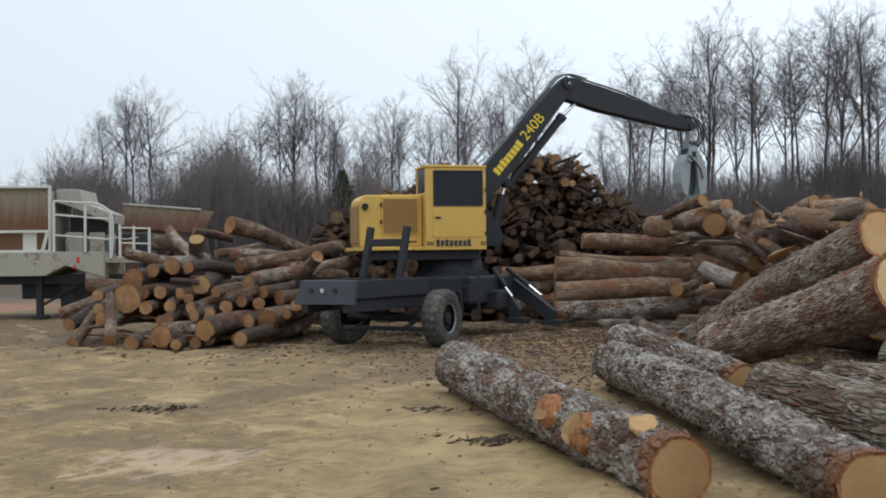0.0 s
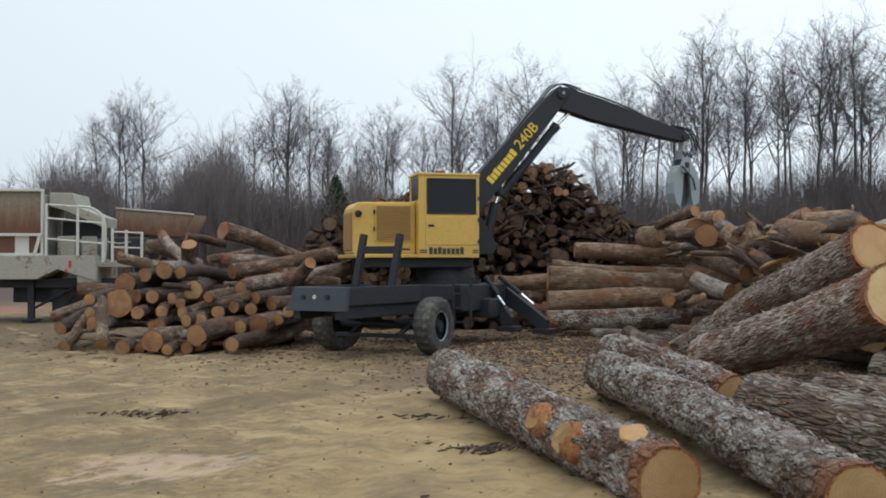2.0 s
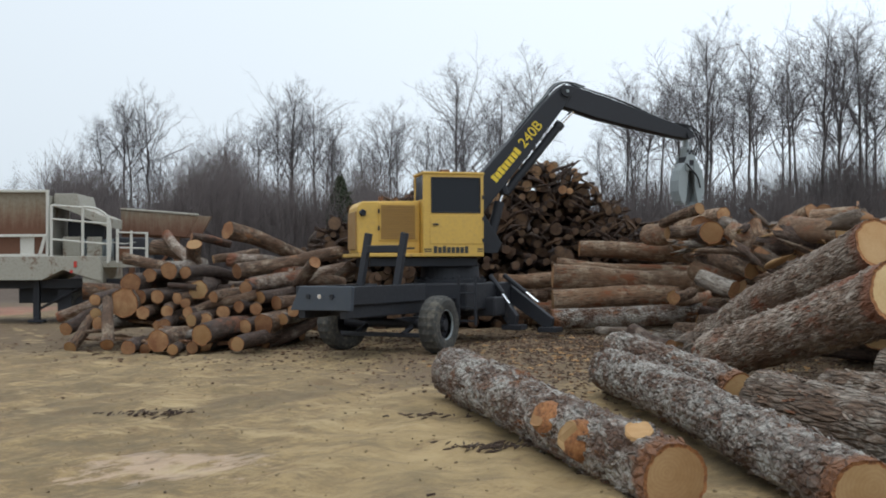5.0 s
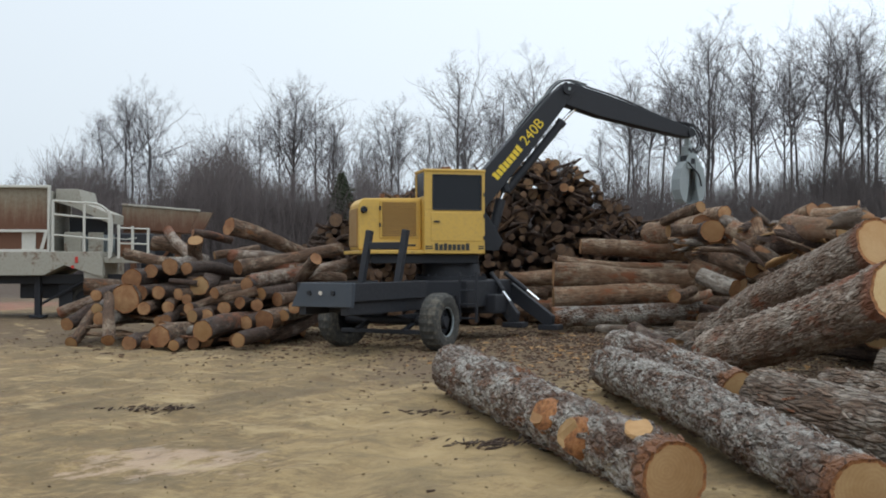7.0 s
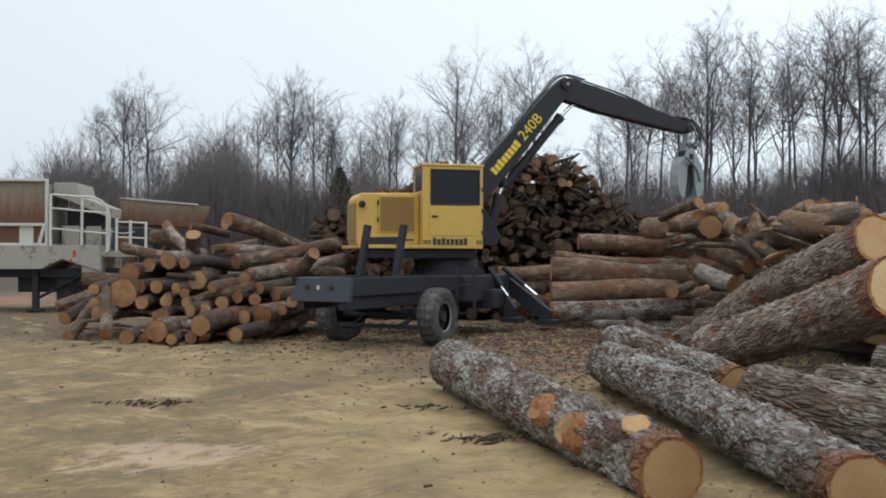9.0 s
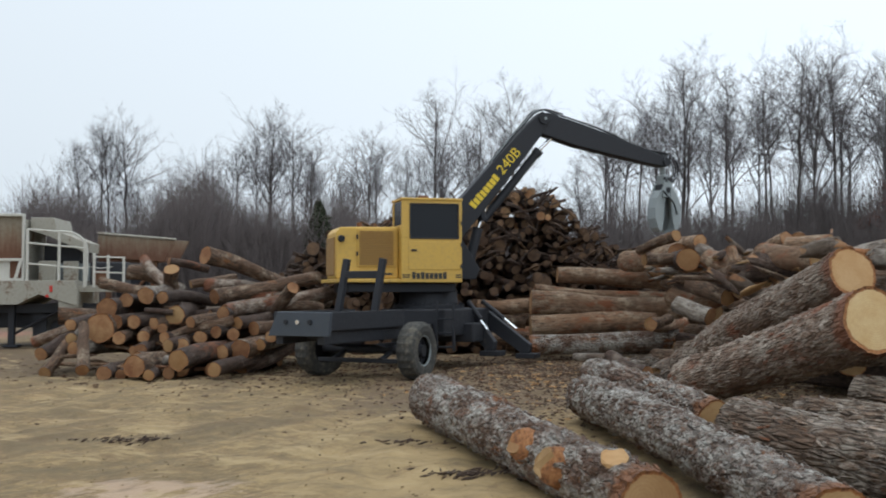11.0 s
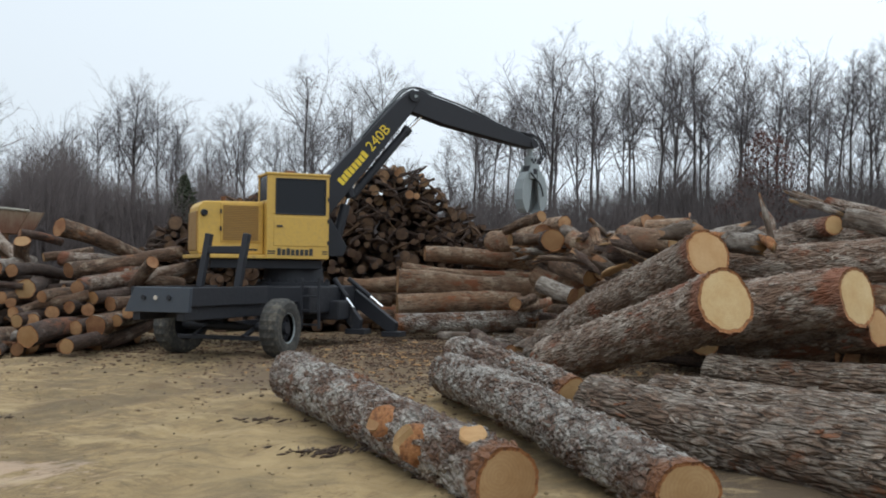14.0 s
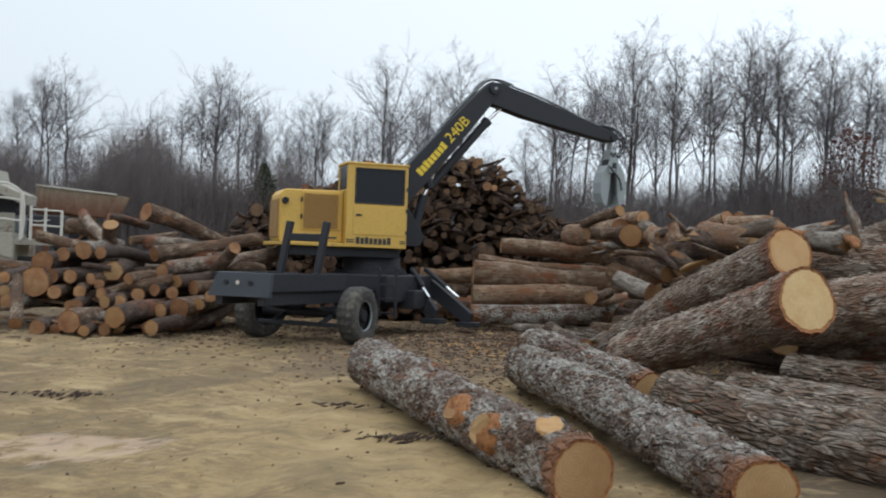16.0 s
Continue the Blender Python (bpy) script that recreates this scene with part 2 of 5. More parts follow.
def ground_material():
    m, n, l, b = nodes_of("muddy_ground", 0.9)
    pos = stretched(n, l, (1, 1, 1))
    big = noise_node(n, l, pos, 0.22, 7, 0.6)
    run = n.new("ShaderNodeMapping")
    run.vector_type = "TEXTURE"
    run.inputs["Rotation"].default_value, run.inputs["Scale"].default_value = (0, 0, radians(-24)), (0.75, 2.2, 1)
    l.new(pos, run.inputs["Vector"])
    mid = noise_node(n, l, run.outputs[0], 0.9, 8, 0.72)
    fine = noise_node(n, l, pos, 7, 9, 0.8)
    blot = noise_node(n, l, pos, 1.6, 8, 0.7)
    track = noise_node(n, l, run.outputs[0], 1.7, 8, 0.75)
    col = ramp(n, l, big, [(0.30, (0.30, 0.21, 0.10)), (0.52, (0.40, 0.29, 0.148)), (0.75, (0.33, 0.22, 0.12))])
    col = blend(n, l, ramp(n, l, mid, [(0.45, grey(0)), (0.62, grey(0.85))]), col, (0.135, 0.096, 0.054))
    col = blend(n, l, ramp(n, l, track, [(0.54, grey(0)), (0.64, grey(0.75))]), col, (0.12, 0.082, 0.044))
    col = blend(n, l, ramp(n, l, fine, [(0.36, grey(0.75)), (0.58, grey(0))]), col, (0.12, 0.088, 0.05))
    grit = noise_node(n, l, pos, 42, 6, 0.75)
    col = blend(n, l, ramp(n, l, grit, [(0.36, grey(0.5)), (0.5, grey(0))]), col, (0.10, 0.075, 0.045))
    col = blend(n, l, ramp(n, l, grit, [(0.58, grey(0)), (0.72, grey(0.45))]), col, (0.46, 0.39, 0.26))
    col = blend(n, l, ramp(n, l, blot, [(0.50, grey(0)), (0.66, grey(0.55))]), col, (0.15, 0.11, 0.058))
    churn = n.new("ShaderNodeMapping")
    churn.vector_type = "TEXTURE"
    churn.inputs["Rotation"].default_value, churn.inputs["Scale"].default_value = (0, 0, radians(-35)), (0.22, 0.5, 1)
    l.new(pos, churn.inputs["Vector"])
    lumps = noise_node(n, l, churn.outputs[0], 0.9, 9, 0.78)
    col = blend(n, l, ramp(n, l, lumps, [(0.30, grey(0.8)), (0.48, grey(0))]), col, (0.17, 0.112, 0.06))
    col = blend(n, l, ramp(n, l, lumps, [(0.56, grey(0)), (0.70, grey(0.6))]), col, (0.47, 0.37, 0.22))
    # pinkish damp clay in the hollows of the near yard
    sx = n.new("ShaderNodeSeparateXYZ")
    l.new(pos, sx.inputs[0])

    def within(socket, centre, half):
        a, d, e = n.new("ShaderNodeMath"), n.new("ShaderNodeMath"), n.new("ShaderNodeMath")
        a.operation, d.operation, e.operation = "SUBTRACT", "ABSOLUTE", "DIVIDE"
        a.inputs[1].default_value, e.inputs[1].default_value = centre, half
        l.new(socket, a.inputs[0]); l.new(a.outputs[0], d.inputs[0]); l.new(d.outputs[0], e.inputs[0])
        return e.outputs[0]

    def patch(cx, hx, cy, hy, colour, col, level, wobble, soft=0.07):
        a = n.new("ShaderNodeMath"); a.operation = "MAXIMUM"
        l.new(within(sx.outputs[0], cx, hx), a.inputs[0]); l.new(within(sx.outputs[1], cy, hy), a.inputs[1])
        s = n.new("ShaderNodeMath"); s.operation = "MULTIPLY_ADD"
        s.inputs[1].default_value = -0.6
        l.new(a.outputs[0], s.inputs[0]); l.new(wobble, s.inputs[2])
        mask = ramp(n, l, s.outputs[0], [(level, grey(0)), (level + soft, grey(1))])
        return blend(n, l, mask, col, colour), mask

    wob = blend(n, l, 0.4, noise_node(n, l, run.outputs[0], 2.2, 8, 0.75), blot)
    # dark churned streaks that the skidded logs left
    drag = n.new("ShaderNodeMapping")
    drag.vector_type = "TEXTURE"
    drag.inputs["Rotation"].default_value, drag.inputs["Scale"].default_value = (0, 0, radians(-33)), (0.45, 1.7, 1)
    l.new(pos, drag.inputs["Vector"])
    # a broad, soft-edged paler tan zone in the middle of the yard
    col, _m0 = patch(0.3, 2.8, 9.5, 7.0, (0.41, 0.305, 0.16), col, 0.05, blend(n, l, 0.5, track, fine), 0.5)
    col, wet = patch(-2.2, 3.0, 8.5, 2.6, (0.43, 0.305, 0.21), col, 0.385, blend(n, l, 0.35, noise_node(n, l, drag.outputs[0], 1.5, 9, 0.72), noise_node(n, l, pos, 3.0, 9, 0.8)), 0.05)
    scrape = noise_node(n, l, drag.outputs[0], 1.3, 9, 0.8)
    col = blend(n, l, ramp(n, l, scrape, [(0.535, grey(0)), (0.61, grey(0.65))]), col, (0.155, 0.098, 0.052))
    col = blend(n, l, ramp(n, l, scrape, [(0.36, grey(0.5)), (0.45, grey(0))]), col, (0.44, 0.33, 0.185))
    col, _m2 = patch(-19, 6, 40, 6, (0.38, 0.17, 0.12), col, 0.05, wob)
    # trampled bark litter round the machine and the heaps
    col, litter = patch(4.0, 6.0, 23.0, 10.5, (0.145, 0.10, 0.062), col, -0.2, fine)
    col, _m3 = patch(-5.0, 4.5, 25.0, 7.5, (0.14, 0.10, 0.06), col, 0.03, fine)
    col, _m4 = patch(6.5, 4.5, 11.0, 6.5, (0.10, 0.07, 0.043), col, -0.02, fine)
    # darker brown ground under and before the trailer
    col, _m5 = patch(-10.5, 5.0, 27.0, 8.0, (0.13, 0.09, 0.055), col, -0.12, fine)
    # mottling of trodden clay: olive-grey damp spots and pale dried crusts
    spots = n.new("ShaderNodeMapping")
    spots.vector_type = "TEXTURE"
    spots.inputs["Rotation"].default_value, spots.inputs["Scale"].default_value = (0, 0, radians(70)), (0.5, 0.9, 1)
    l.new(pos, spots.inputs["Vector"])
    mottle = noise_node(n, l, spots.outputs[0], 0.8, 9, 0.68)
    col = blend(n, l, ramp(n, l, mottle, [(0.34, grey(0.75)), (0.50, grey(0))]), col, (0.15, 0.115, 0.066))
    col = blend(n, l, ramp(n, l, mottle, [(0.54, grey(0)), (0.66, grey(0.75))]), col, (0.47, 0.365, 0.21))
    col = blend(n, l, 1.0, col, (1.0, 0.95, 0.85), "MULTIPLY")
    # leaf litter of the woods
    wood_edge = n.new("ShaderNodeMath"); wood_edge.operation = "MULTIPLY_ADD"
    wood_edge.inputs[1].default_value, wood_edge.inputs[2].default_value = 0.03, -0.95
    l.new(sx.outputs[1], wood_edge.inputs[0])
    col = blend(n, l, ramp(n, l, wood_edge.outputs[0], [(0, grey(0)), (0.6, grey(1))]), col, (0.085, 0.058, 0.04))
    l.new(col, b.inputs["Base Color"])
    l.new(ramp(n, l, wet, [(0, grey(0.92)), (1, grey(0.55))]), b.inputs["Roughness"])
    h = blend(n, l, 0.5, mid, blend(n, l, 0.5, fine, lumps))
    bump(n, l, b, h, 0.9, 0.09)
    return m


GROUND = ground_material()


def wood_far(name, dark, light):
    m, n, l, b = nodes_of(name, 0.95)
    w, rnd = seed_of(n, l)
    g = noise_node(n, l, stretched(n, l, (3, 3, 0.6)), 2.0, 5, 0.7, w)
    col = ramp(n, l, g, [(0.3, dark), (0.7, light)])
    col = blend(n, l, 1.0, col, ramp(n, l, rnd, [(0, grey(0.7)), (1, grey(1.2))]), "MULTIPLY")
    l.new(col, b.inputs["Base Color"])
    return m


TRUNK = wood_far("grey_tree_bark", (0.040, 0.035, 0.034), (0.12, 0.105, 0.10))
TWIG = wood_far("bare_twigs", (0.085, 0.078, 0.083), (0.17, 0.156, 0.162))
BRUSH = wood_far("bare_brush_stems", (0.088, 0.075, 0.074), (0.168, 0.143, 0.139))
CEDAR = wood_far("cedar_foliage", (0.035, 0.05, 0.03), (0.085, 0.10, 0.055))
CRUMB = wood_far("dry_mud_crumbs", (0.11, 0.078, 0.045), (0.30, 0.225, 0.125))
DEADLEAF = wood_far("dead_oak_leaves", (0.075, 0.035, 0.03), (0.18, 0.088, 0.07))


# ---- mesh tools ----
def mesh_ob(name, verts, faces, mat, parent=None, label="", smooth=False):
    me = bpy.data.meshes.new(name)
    me.from_pydata([tuple(v) for v in verts], [], faces)
    me.materials.append(mat)
    if smooth:
        me.polygons.foreach_set("use_smooth", [True] * len(me.polygons))
    me.update()
    ob = new(name, me)
    if parent is not None:
        ob.parent = parent
    if label:
        ob["label"] = label
    return ob


def part(name, bm, mat, parent, label="", smooth=False):
    me = bpy.data.meshes.new(name)
    bm.to_mesh(me)
    bm.free()
    me.materials.append(mat)
    if smooth:
        me.polygons.foreach_set("use_smooth", [True] * len(me.polygons))
    ob = new(name, me)
    ob.parent = parent
    if label:
        ob["label"] = label
    return ob


def add_box(bm, x0, x1, y0, y1, z0, z1, m=None, bevel=0.012):
    r = bmesh.ops.create_cube(bm, size=1.0)
    vs = r["verts"]
    bmesh.ops.scale(bm, vec=(x1 - x0, y1 - y0, z1 - z0), verts=vs)
    bmesh.ops.translate(bm, vec=((x0 + x1) / 2, (y0 + y1) / 2, (z0 + z1) / 2), verts=vs)
    if bevel:
        es = list({e for v in vs for e in v.link_edges})
        r = bmesh.ops.bevel(bm, geom=es, offset=bevel, segments=2, affect="EDGES", profile=0.5)
        vs = list({v for f in r["faces"] for v in f.verts} | {v for v in vs if v.is_valid})
    if m is not None:
        bmesh.ops.transform(bm, matrix=m, verts=vs)
    return bm


def box(x0, x1, y0, y1, z0, z1, m=None, bevel=0.012):
    return add_box(bmesh.new(), x0, x1, y0, y1, z0, z1, m, bevel)


def add_prism(bm, outline, y0, y1, bevel=0.012):
    """Outline in x, z; thick along y."""
    a = [bm.verts.new((x, y0, z)) for x, z in outline]
    b = [bm.verts.new((x, y1, z)) for x, z in outline]
    k = len(a)
    fs = [bm.faces.new(a), bm.faces.new(b[::-1])]
    fs += [bm.faces.new((a[i], b[i], b[(i + 1) % k], a[(i + 1) % k])) for i in range(k)]
    bmesh.ops.recalc_face_normals(bm, faces=fs)
    if bevel:
        es = list({e for f in fs for e in f.edges})
        bmesh.ops.bevel(bm, geom=es, offset=bevel, segments=2, affect="EDGES", profile=0.5)
    return bm


def prism(outline, y0, y1, bevel=0.012):
    return add_prism(bmesh.new(), outline, y0, y1, bevel)


def add_rod(bm, a, b, r0, r1=None, n=10):
    a, b = Vector(a), Vector(b)
    r1 = r0 if r1 is None else r1
    m = Matrix.Translation((a + b) / 2) @ (b - a).to_track_quat("Z", "Y").to_matrix().to_4x4()
    bmesh.ops.create_cone(bm, cap_ends=True, segments=n, radius1=r0, radius2=r1, depth=(b - a).length, matrix=m)
    return bm


def rod(a, b, r0, r1=None, n=10):
    return add_rod(bmesh.new(), a, b, r0, r1, n)


def tube(name, points, r, mat, parent, label=""):
    """A bent pipe or hose through points."""
    cu = bpy.data.curves.new(name, "CURVE")
    cu.dimensions, cu.bevel_depth, cu.bevel_resolution, cu.resolution_u = "3D", r, 2, 6
    sp = cu.splines.new("BEZIER")
    sp.bezier_points.add(len(points) - 1)
    for bp, p in zip(sp.bezier_points, points):
        bp.co, bp.handle_left_type, bp.handle_right_type = p, "AUTO", "AUTO"
    tmp = bpy.data.objects.new(name, cu)
    me = bpy.data.meshes.new_from_object(tmp)
    bpy.data.objects.remove(tmp)
    me.materials.clear()
    me.materials.append(mat)
    ob = new(name, me)
    ob.parent = parent
    if label:
        ob["label"] = label
    return ob


def empty(name, m, label, category, group=""):
    ob = new(name)
    ob.matrix_world = m
    return tagged(ob, label, category, group)


# ---- ground: one sheet out to the horizon ----
def ground_height(x, y):
    near = noise.noise((x * 0.35, y * 0.35, 3.1)) * 0.035 + noise.noise((x * 1.3, y * 0.9, 7.7)) * 0.022
    c, s = 0.945 * x - 0.327 * y, 0.327 * x + 0.945 * y
    near += noise.noise((c * 1.9, s * 0.25, 5.5)) * 0.045 + noise.noise((x * 1.7, y * 1.2, 2.2)) * 0.035 + noise.noise((x * 3.1, y * 2.4, 8.2)) * 0.022 + noise.noise((c * 6.5, s * 2.2, 4.2)) * 0.014
    rise = max(0.0, min(1.0, (y - 52) / 25)) * 1.6
    return near * min(1, max(0.3, y / 8)) + rise + (noise.noise((x * 0.06, y * 0.06, 1.0)) * 1.2 if y > 60 else 0)


def build_ground():
    xs = [-900, -400, -180, -90, -60] + [-40 + i * 2 for i in range(14)] + [-12 + i * 0.1 for i in range(240)] + [12 + i * 2 for i in range(20)] + [60, 90, 180, 400, 900]
    ys = [-900, -300, -100, -40, -15, -6] + [-2 + i * 0.1 for i in range(300)] + [28 + i * 1.5 for i in range(36)] + [90, 110, 150, 250, 500, 1500]
    verts = [(x, y, ground_height(x, y) if -20 < y < 120 and abs(x) < 95 else (1.6 if y > 60 else 0)) for y in ys for x in xs]
    k = len(xs)
    faces = [(j * k + i, j * k + i + 1, (j + 1) * k + i + 1, (j + 1) * k + i) for j in range(len(ys) - 1) for i in range(k - 1)]
    tagged(mesh_ob("ground", verts, faces, GROUND, smooth=True), "tan muddy log yard ground with tyre tracks and bark litter", "ground", kind="structure")


build_ground()

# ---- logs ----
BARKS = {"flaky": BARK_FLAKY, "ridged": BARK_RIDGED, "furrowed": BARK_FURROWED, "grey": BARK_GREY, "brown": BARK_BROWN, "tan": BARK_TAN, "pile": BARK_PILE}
LOG_SEED = [0]


def log_mesh(length, r0, r1, around, along, wobble, rough):
    """Rings of a bent, tapered, lumpy stem along +x; also the two end rings."""
    LOG_SEED[0] += 1
    s = LOG_SEED[0] * 7.13
    rings = []
    for j in range(along + 1):
        t = j / along
        x = t * length
        cy = noise.noise((t * 1.4, s, 0.0)) * wobble
        cz = noise.noise((t * 1.4, s, 9.0)) * wobble
        r = r0 + (r1 - r0) * t
        ring = []
        for i in range(around):
            a = 2 * math.pi * i / around
            q = 1 + 0.10 * noise.noise((math.cos(a) * 1.1 + s, math.sin(a) * 1.1, t * length * 0.6))
            q += rough * noise.noise((math.cos(a) * 4 + s, math.sin(a) * 4, t * length * 1.6))
            q += rough * 0.7 * noise.noise((math.cos(a) * 9 + s, math.sin(a) * 9, t * length * 3.5))
            if along > 60:
                # raised bark plates with furrows between
                rid = noise.noise((math.cos(a) * 7 + s, math.sin(a) * 7, x * 2.6))
                fade = min(1.0, 0.12 + min(x, length - x) / 0.10)
                q += fade * 0.042 * (0.5 - min(1.0, abs(rid) * 3.2)) + 0.025 * noise.noise((math.cos(a) * 22 + s, math.sin(a) * 22, x * 7))
            ring.append((x, cy + math.cos(a) * r * q, cz + math.sin(a) * r * q))
        rings.append(ring)
    return rings


def turned_end(ring, sign):
    """A slightly domed sawn face, set just inside the bark's rim."""
    n = len(ring)
    c = [sum(v[k] for v in ring) / n for k in range(3)]
    verts, faces = [], []
    for q, dx in ((0.985, 0.002), (0.6, 0.006), (0.25, 0.008)):
        for v in ring:
            verts.append((c[0] + sign * dx, c[1] + (v[1] - c[1]) * q, c[2] + (v[2] - c[2]) * q))
    for k in range(2):
        for i in range(n):
            f = (k * n + i, k * n + (i + 1) % n, (k + 1) * n + (i + 1) % n, (k + 1) * n + i)
            faces.append(f if sign > 0 else f[::-1])
    cap = tuple(2 * n + i for i in range(n))
    faces.append(cap if sign > 0 else cap[::-1])
    return verts, faces


def make_log(m, length, r0, r1, bark, cut, around, along, wobble, rough, label, group):
    rings = log_mesh(length, r0, r1, around, along, wobble, rough)
    n = around
    verts = [v for ring in rings for v in ring]
    faces = [(j * n + i, j * n + (i + 1) % n, (j + 1) * n + (i + 1) % n, (j + 1) * n + i) for j in range(along) for i in range(n)]
    faces = [f[::-1] for f in faces]
    # rims of bark that close the ends
    for ring, sign in ((rings[0], -1), (rings[-1], 1)):
        b0 = len(verts)
        c = [sum(v[k] for v in ring) / n for k in range(3)]
        verts += [(v[0], c[1] + (v[1] - c[1]) * 0.86, c[2] + (v[2] - c[2]) * 0.86) for v in ring]
        o = 0 if sign < 0 else along * n
        for i in range(n):
            f = (o + i, o + (i + 1) % n, b0 + (i + 1) % n, b0 + i)
            faces.append(f if sign > 0 else f[::-1])
    ob = mesh_ob("log", verts, faces, bark, smooth=True)
    ob.data.materials.append(bark if around < 14 else INNER)
    ob.data.polygons.foreach_set("material_index", [0] * (along * n) + [1] * (len(faces) - along * n))
    ob.matrix_world = m
    tagged(ob, label, "log", group)
    for ring, sign in ((rings[0], -1), (rings[-1], 1)):
        c = [sum(v[k] for v in ring) / n for k in range(3)]
        inset = 0.90 if around > 40 else 0.93
        inner = [(v[0], c[1] + (v[1] - c[1]) * inset, c[2] + (v[2] - c[2]) * inset) for v in ring]
        ev, ef = turned_end(inner, sign)
        mesh_ob("cut_end", ev, ef, cut, ob)
    return ob


def along_x(p, q, spin=0.0):
    """The pose whose x axis runs from p to q."""
    p, q = Vector(p), Vector(q)
    rot = (q - p).to_track_quat("X", "Z").to_matrix().to_4x4()
    return Matrix.Translation(p) @ rot @ Matrix.Rotation(spin, 4, "X"), (q - p).length


def loose_bark(log, length, r0, r1, mat, wobble, thick):
    """Small curled plates of bark that lift off the stem."""
    s = LOG_SEED[0] * 7.13
    rng = random.Random(LOG_SEED[0])
    V, F = [], []
    for _ in range(int(95 * thick * length * r0 / 0.3)):
        x = rng.uniform(0.05, length - 0.1)
        t = x / length
        a = rng.uniform(0, 6.283)
        out = Vector((0, math.cos(a), math.sin(a)))
        lat = Vector((0, -math.sin(a), math.cos(a)))
        c = Vector((x, noise.noise((t * 1.4, s, 0.0)) * wobble, noise.noise((t * 1.4, s, 9.0)) * wobble))
        q = 1 + 0.10 * noise.noise((math.cos(a) * 1.1 + s, math.sin(a) * 1.1, x * 0.6)) + 0.02
        c += out * (r0 + (r1 - r0) * t) * q
        h, w, lift = rng.uniform(0.03, 0.085), rng.uniform(0.012, 0.03), rng.uniform(0.0, 0.022) * thick
        along = Vector((1, 0, 0)) + lat * rng.uniform(-0.35, 0.35)
        b = len(V)
        for u, v, o in ((-1, -1, -0.012), (-1, 1, -0.012), (1, 0.7, lift), (1, -0.6, lift)):
            p = c + along * (h * u * rng.uniform(0.7, 1.1)) + lat * (w * v)
            V.extend((p + out * o, p + out * (o + 0.011)))
        F.extend(((b + 1, b + 3, b + 5, b + 7), (b, b + 6, b + 4, b + 2), (b, b + 2, b + 3, b + 1), (b + 2, b + 4, b + 5, b + 3), (b + 4, b + 6, b + 7, b + 5), (b + 6, b, b + 1, b + 7)))
    tagged(mesh_ob("loose_bark", V, F, mat, log), "small lifted plates of bark", kind="stuff")


def near_log(p, q, r0, r1, bark="ridged", knots=False):
    m, length = along_x(p, q)
    label = "grey flaky-barked hardwood log with reddish torn patches" if bark == "flaky" else "thick grey ridge-barked oak log with pale sawn ends"
    ob = make_log(m, length, r0, r1, BARKS[bark], CUT_MID if bark == "flaky" else CUT_FRESH, 88, 130, 0.13, 0.05, label, "great logs of the heap")
    loose_bark(ob, length, r0, r1, BARKS[bark], 0.13, {"flaky": 1.0, "ridged": 0.55, "furrowed": 0.35}[bark])
    if knots:
        # limb stubs sawn off close to the stem, the wood torn round two of them
        for t, ang, rr, out, torn in ((0.225, 14, 0.115, 0.055, 1.45), (0.345, 24, 0.105, 0.06, 1.6), (0.085, 70, 0.095, 0.055, 1.25)):
            a, r = radians(ang), r0 + (r1 - r0) * t
            d = Vector((-0.45, math.cos(a), math.sin(a))).normalized()
            sd = LOG_SEED[0] * 7.13
            base = Vector((t * length, noise.noise((t * 1.4, sd, 0.0)) * 0.13, noise.noise((t * 1.4, sd, 9.0)) * 0.13))
            bm = rod(base + d * (r * 0.72), base + d * (r + out), rr * torn, rr * 1.15, 22)
            for v in bm.verts:
                v.co += Vector((0.5 * (v.co.x - base.x) * (torn > 1.4), 0, 0)) + noise.noise_vector(v.co * 9) * 0.025
            stub = part("limb_stub", bm, INNER if torn > 1.4 else BARKS[bark], ob, "", True)
            bm = rod(base + d * (r + out - 0.02), base + d * (r + out + 0.012), rr * 1.1, rr * 1.0, 22)
            for v in bm.verts:
                v.co += noise.noise_vector(v.co * 11) * 0.03
            part("cut_face", bm, CUT_MID if torn > 1.4 else CUT_FRESH, stub)
    return ob


def mid_log(p, q, r0, r1, kinds=("tan", "tan", "brown", "tan")):
    m, length = along_x(p, q, random.random() * 6)
    kind = random.choice(kinds)
    label = "brown-barked log lying across the heap" if kind not in ("ridged", "grey") else "grey weathered log lying across the heap"
    slim = min(r0, r1) < 0.18
    return make_log(m, length, r0, r1, BARKS[kind], random.choice((CUT_OLD, CUT_OLD, CUT_MID)), 20, 18, (0.05 + 0.035 * length) if slim else 0.08, 0.10 if slim else 0.07, label, "logs lying across")


def stack_log(x, y, z, r, turn, length):
    # the sawn end at (x, y, z); the stem runs back into the stack
    m = Matrix.Translation((x, y, max(z, r))) @ Matrix.Rotation(radians(90 + 0.55 * turn), 4, "Z") @ Matrix.Rotation(radians(random.uniform(-5, 2)), 4, "Y") @ Matrix.Rotation(random.random() * 6, 4, "X")
    return make_log(m, length, r, r * random.uniform(0.8, 1.05), BARK_PILE if random.random() < 0.62 else (BARK_BROWN, BARK_BROWN, BARK_GREY)[int(abs(x) * 91) % 3], CUT_OLD if r > 0.2 else (CUT_OLD, CUT_MID, CUT_OLD, CUT_OLD)[int(abs(x) * 53) % 4], 18, 9, 0.10, 0.11, "brown-barked short log with an orange sawn end", "logs of the low stack")


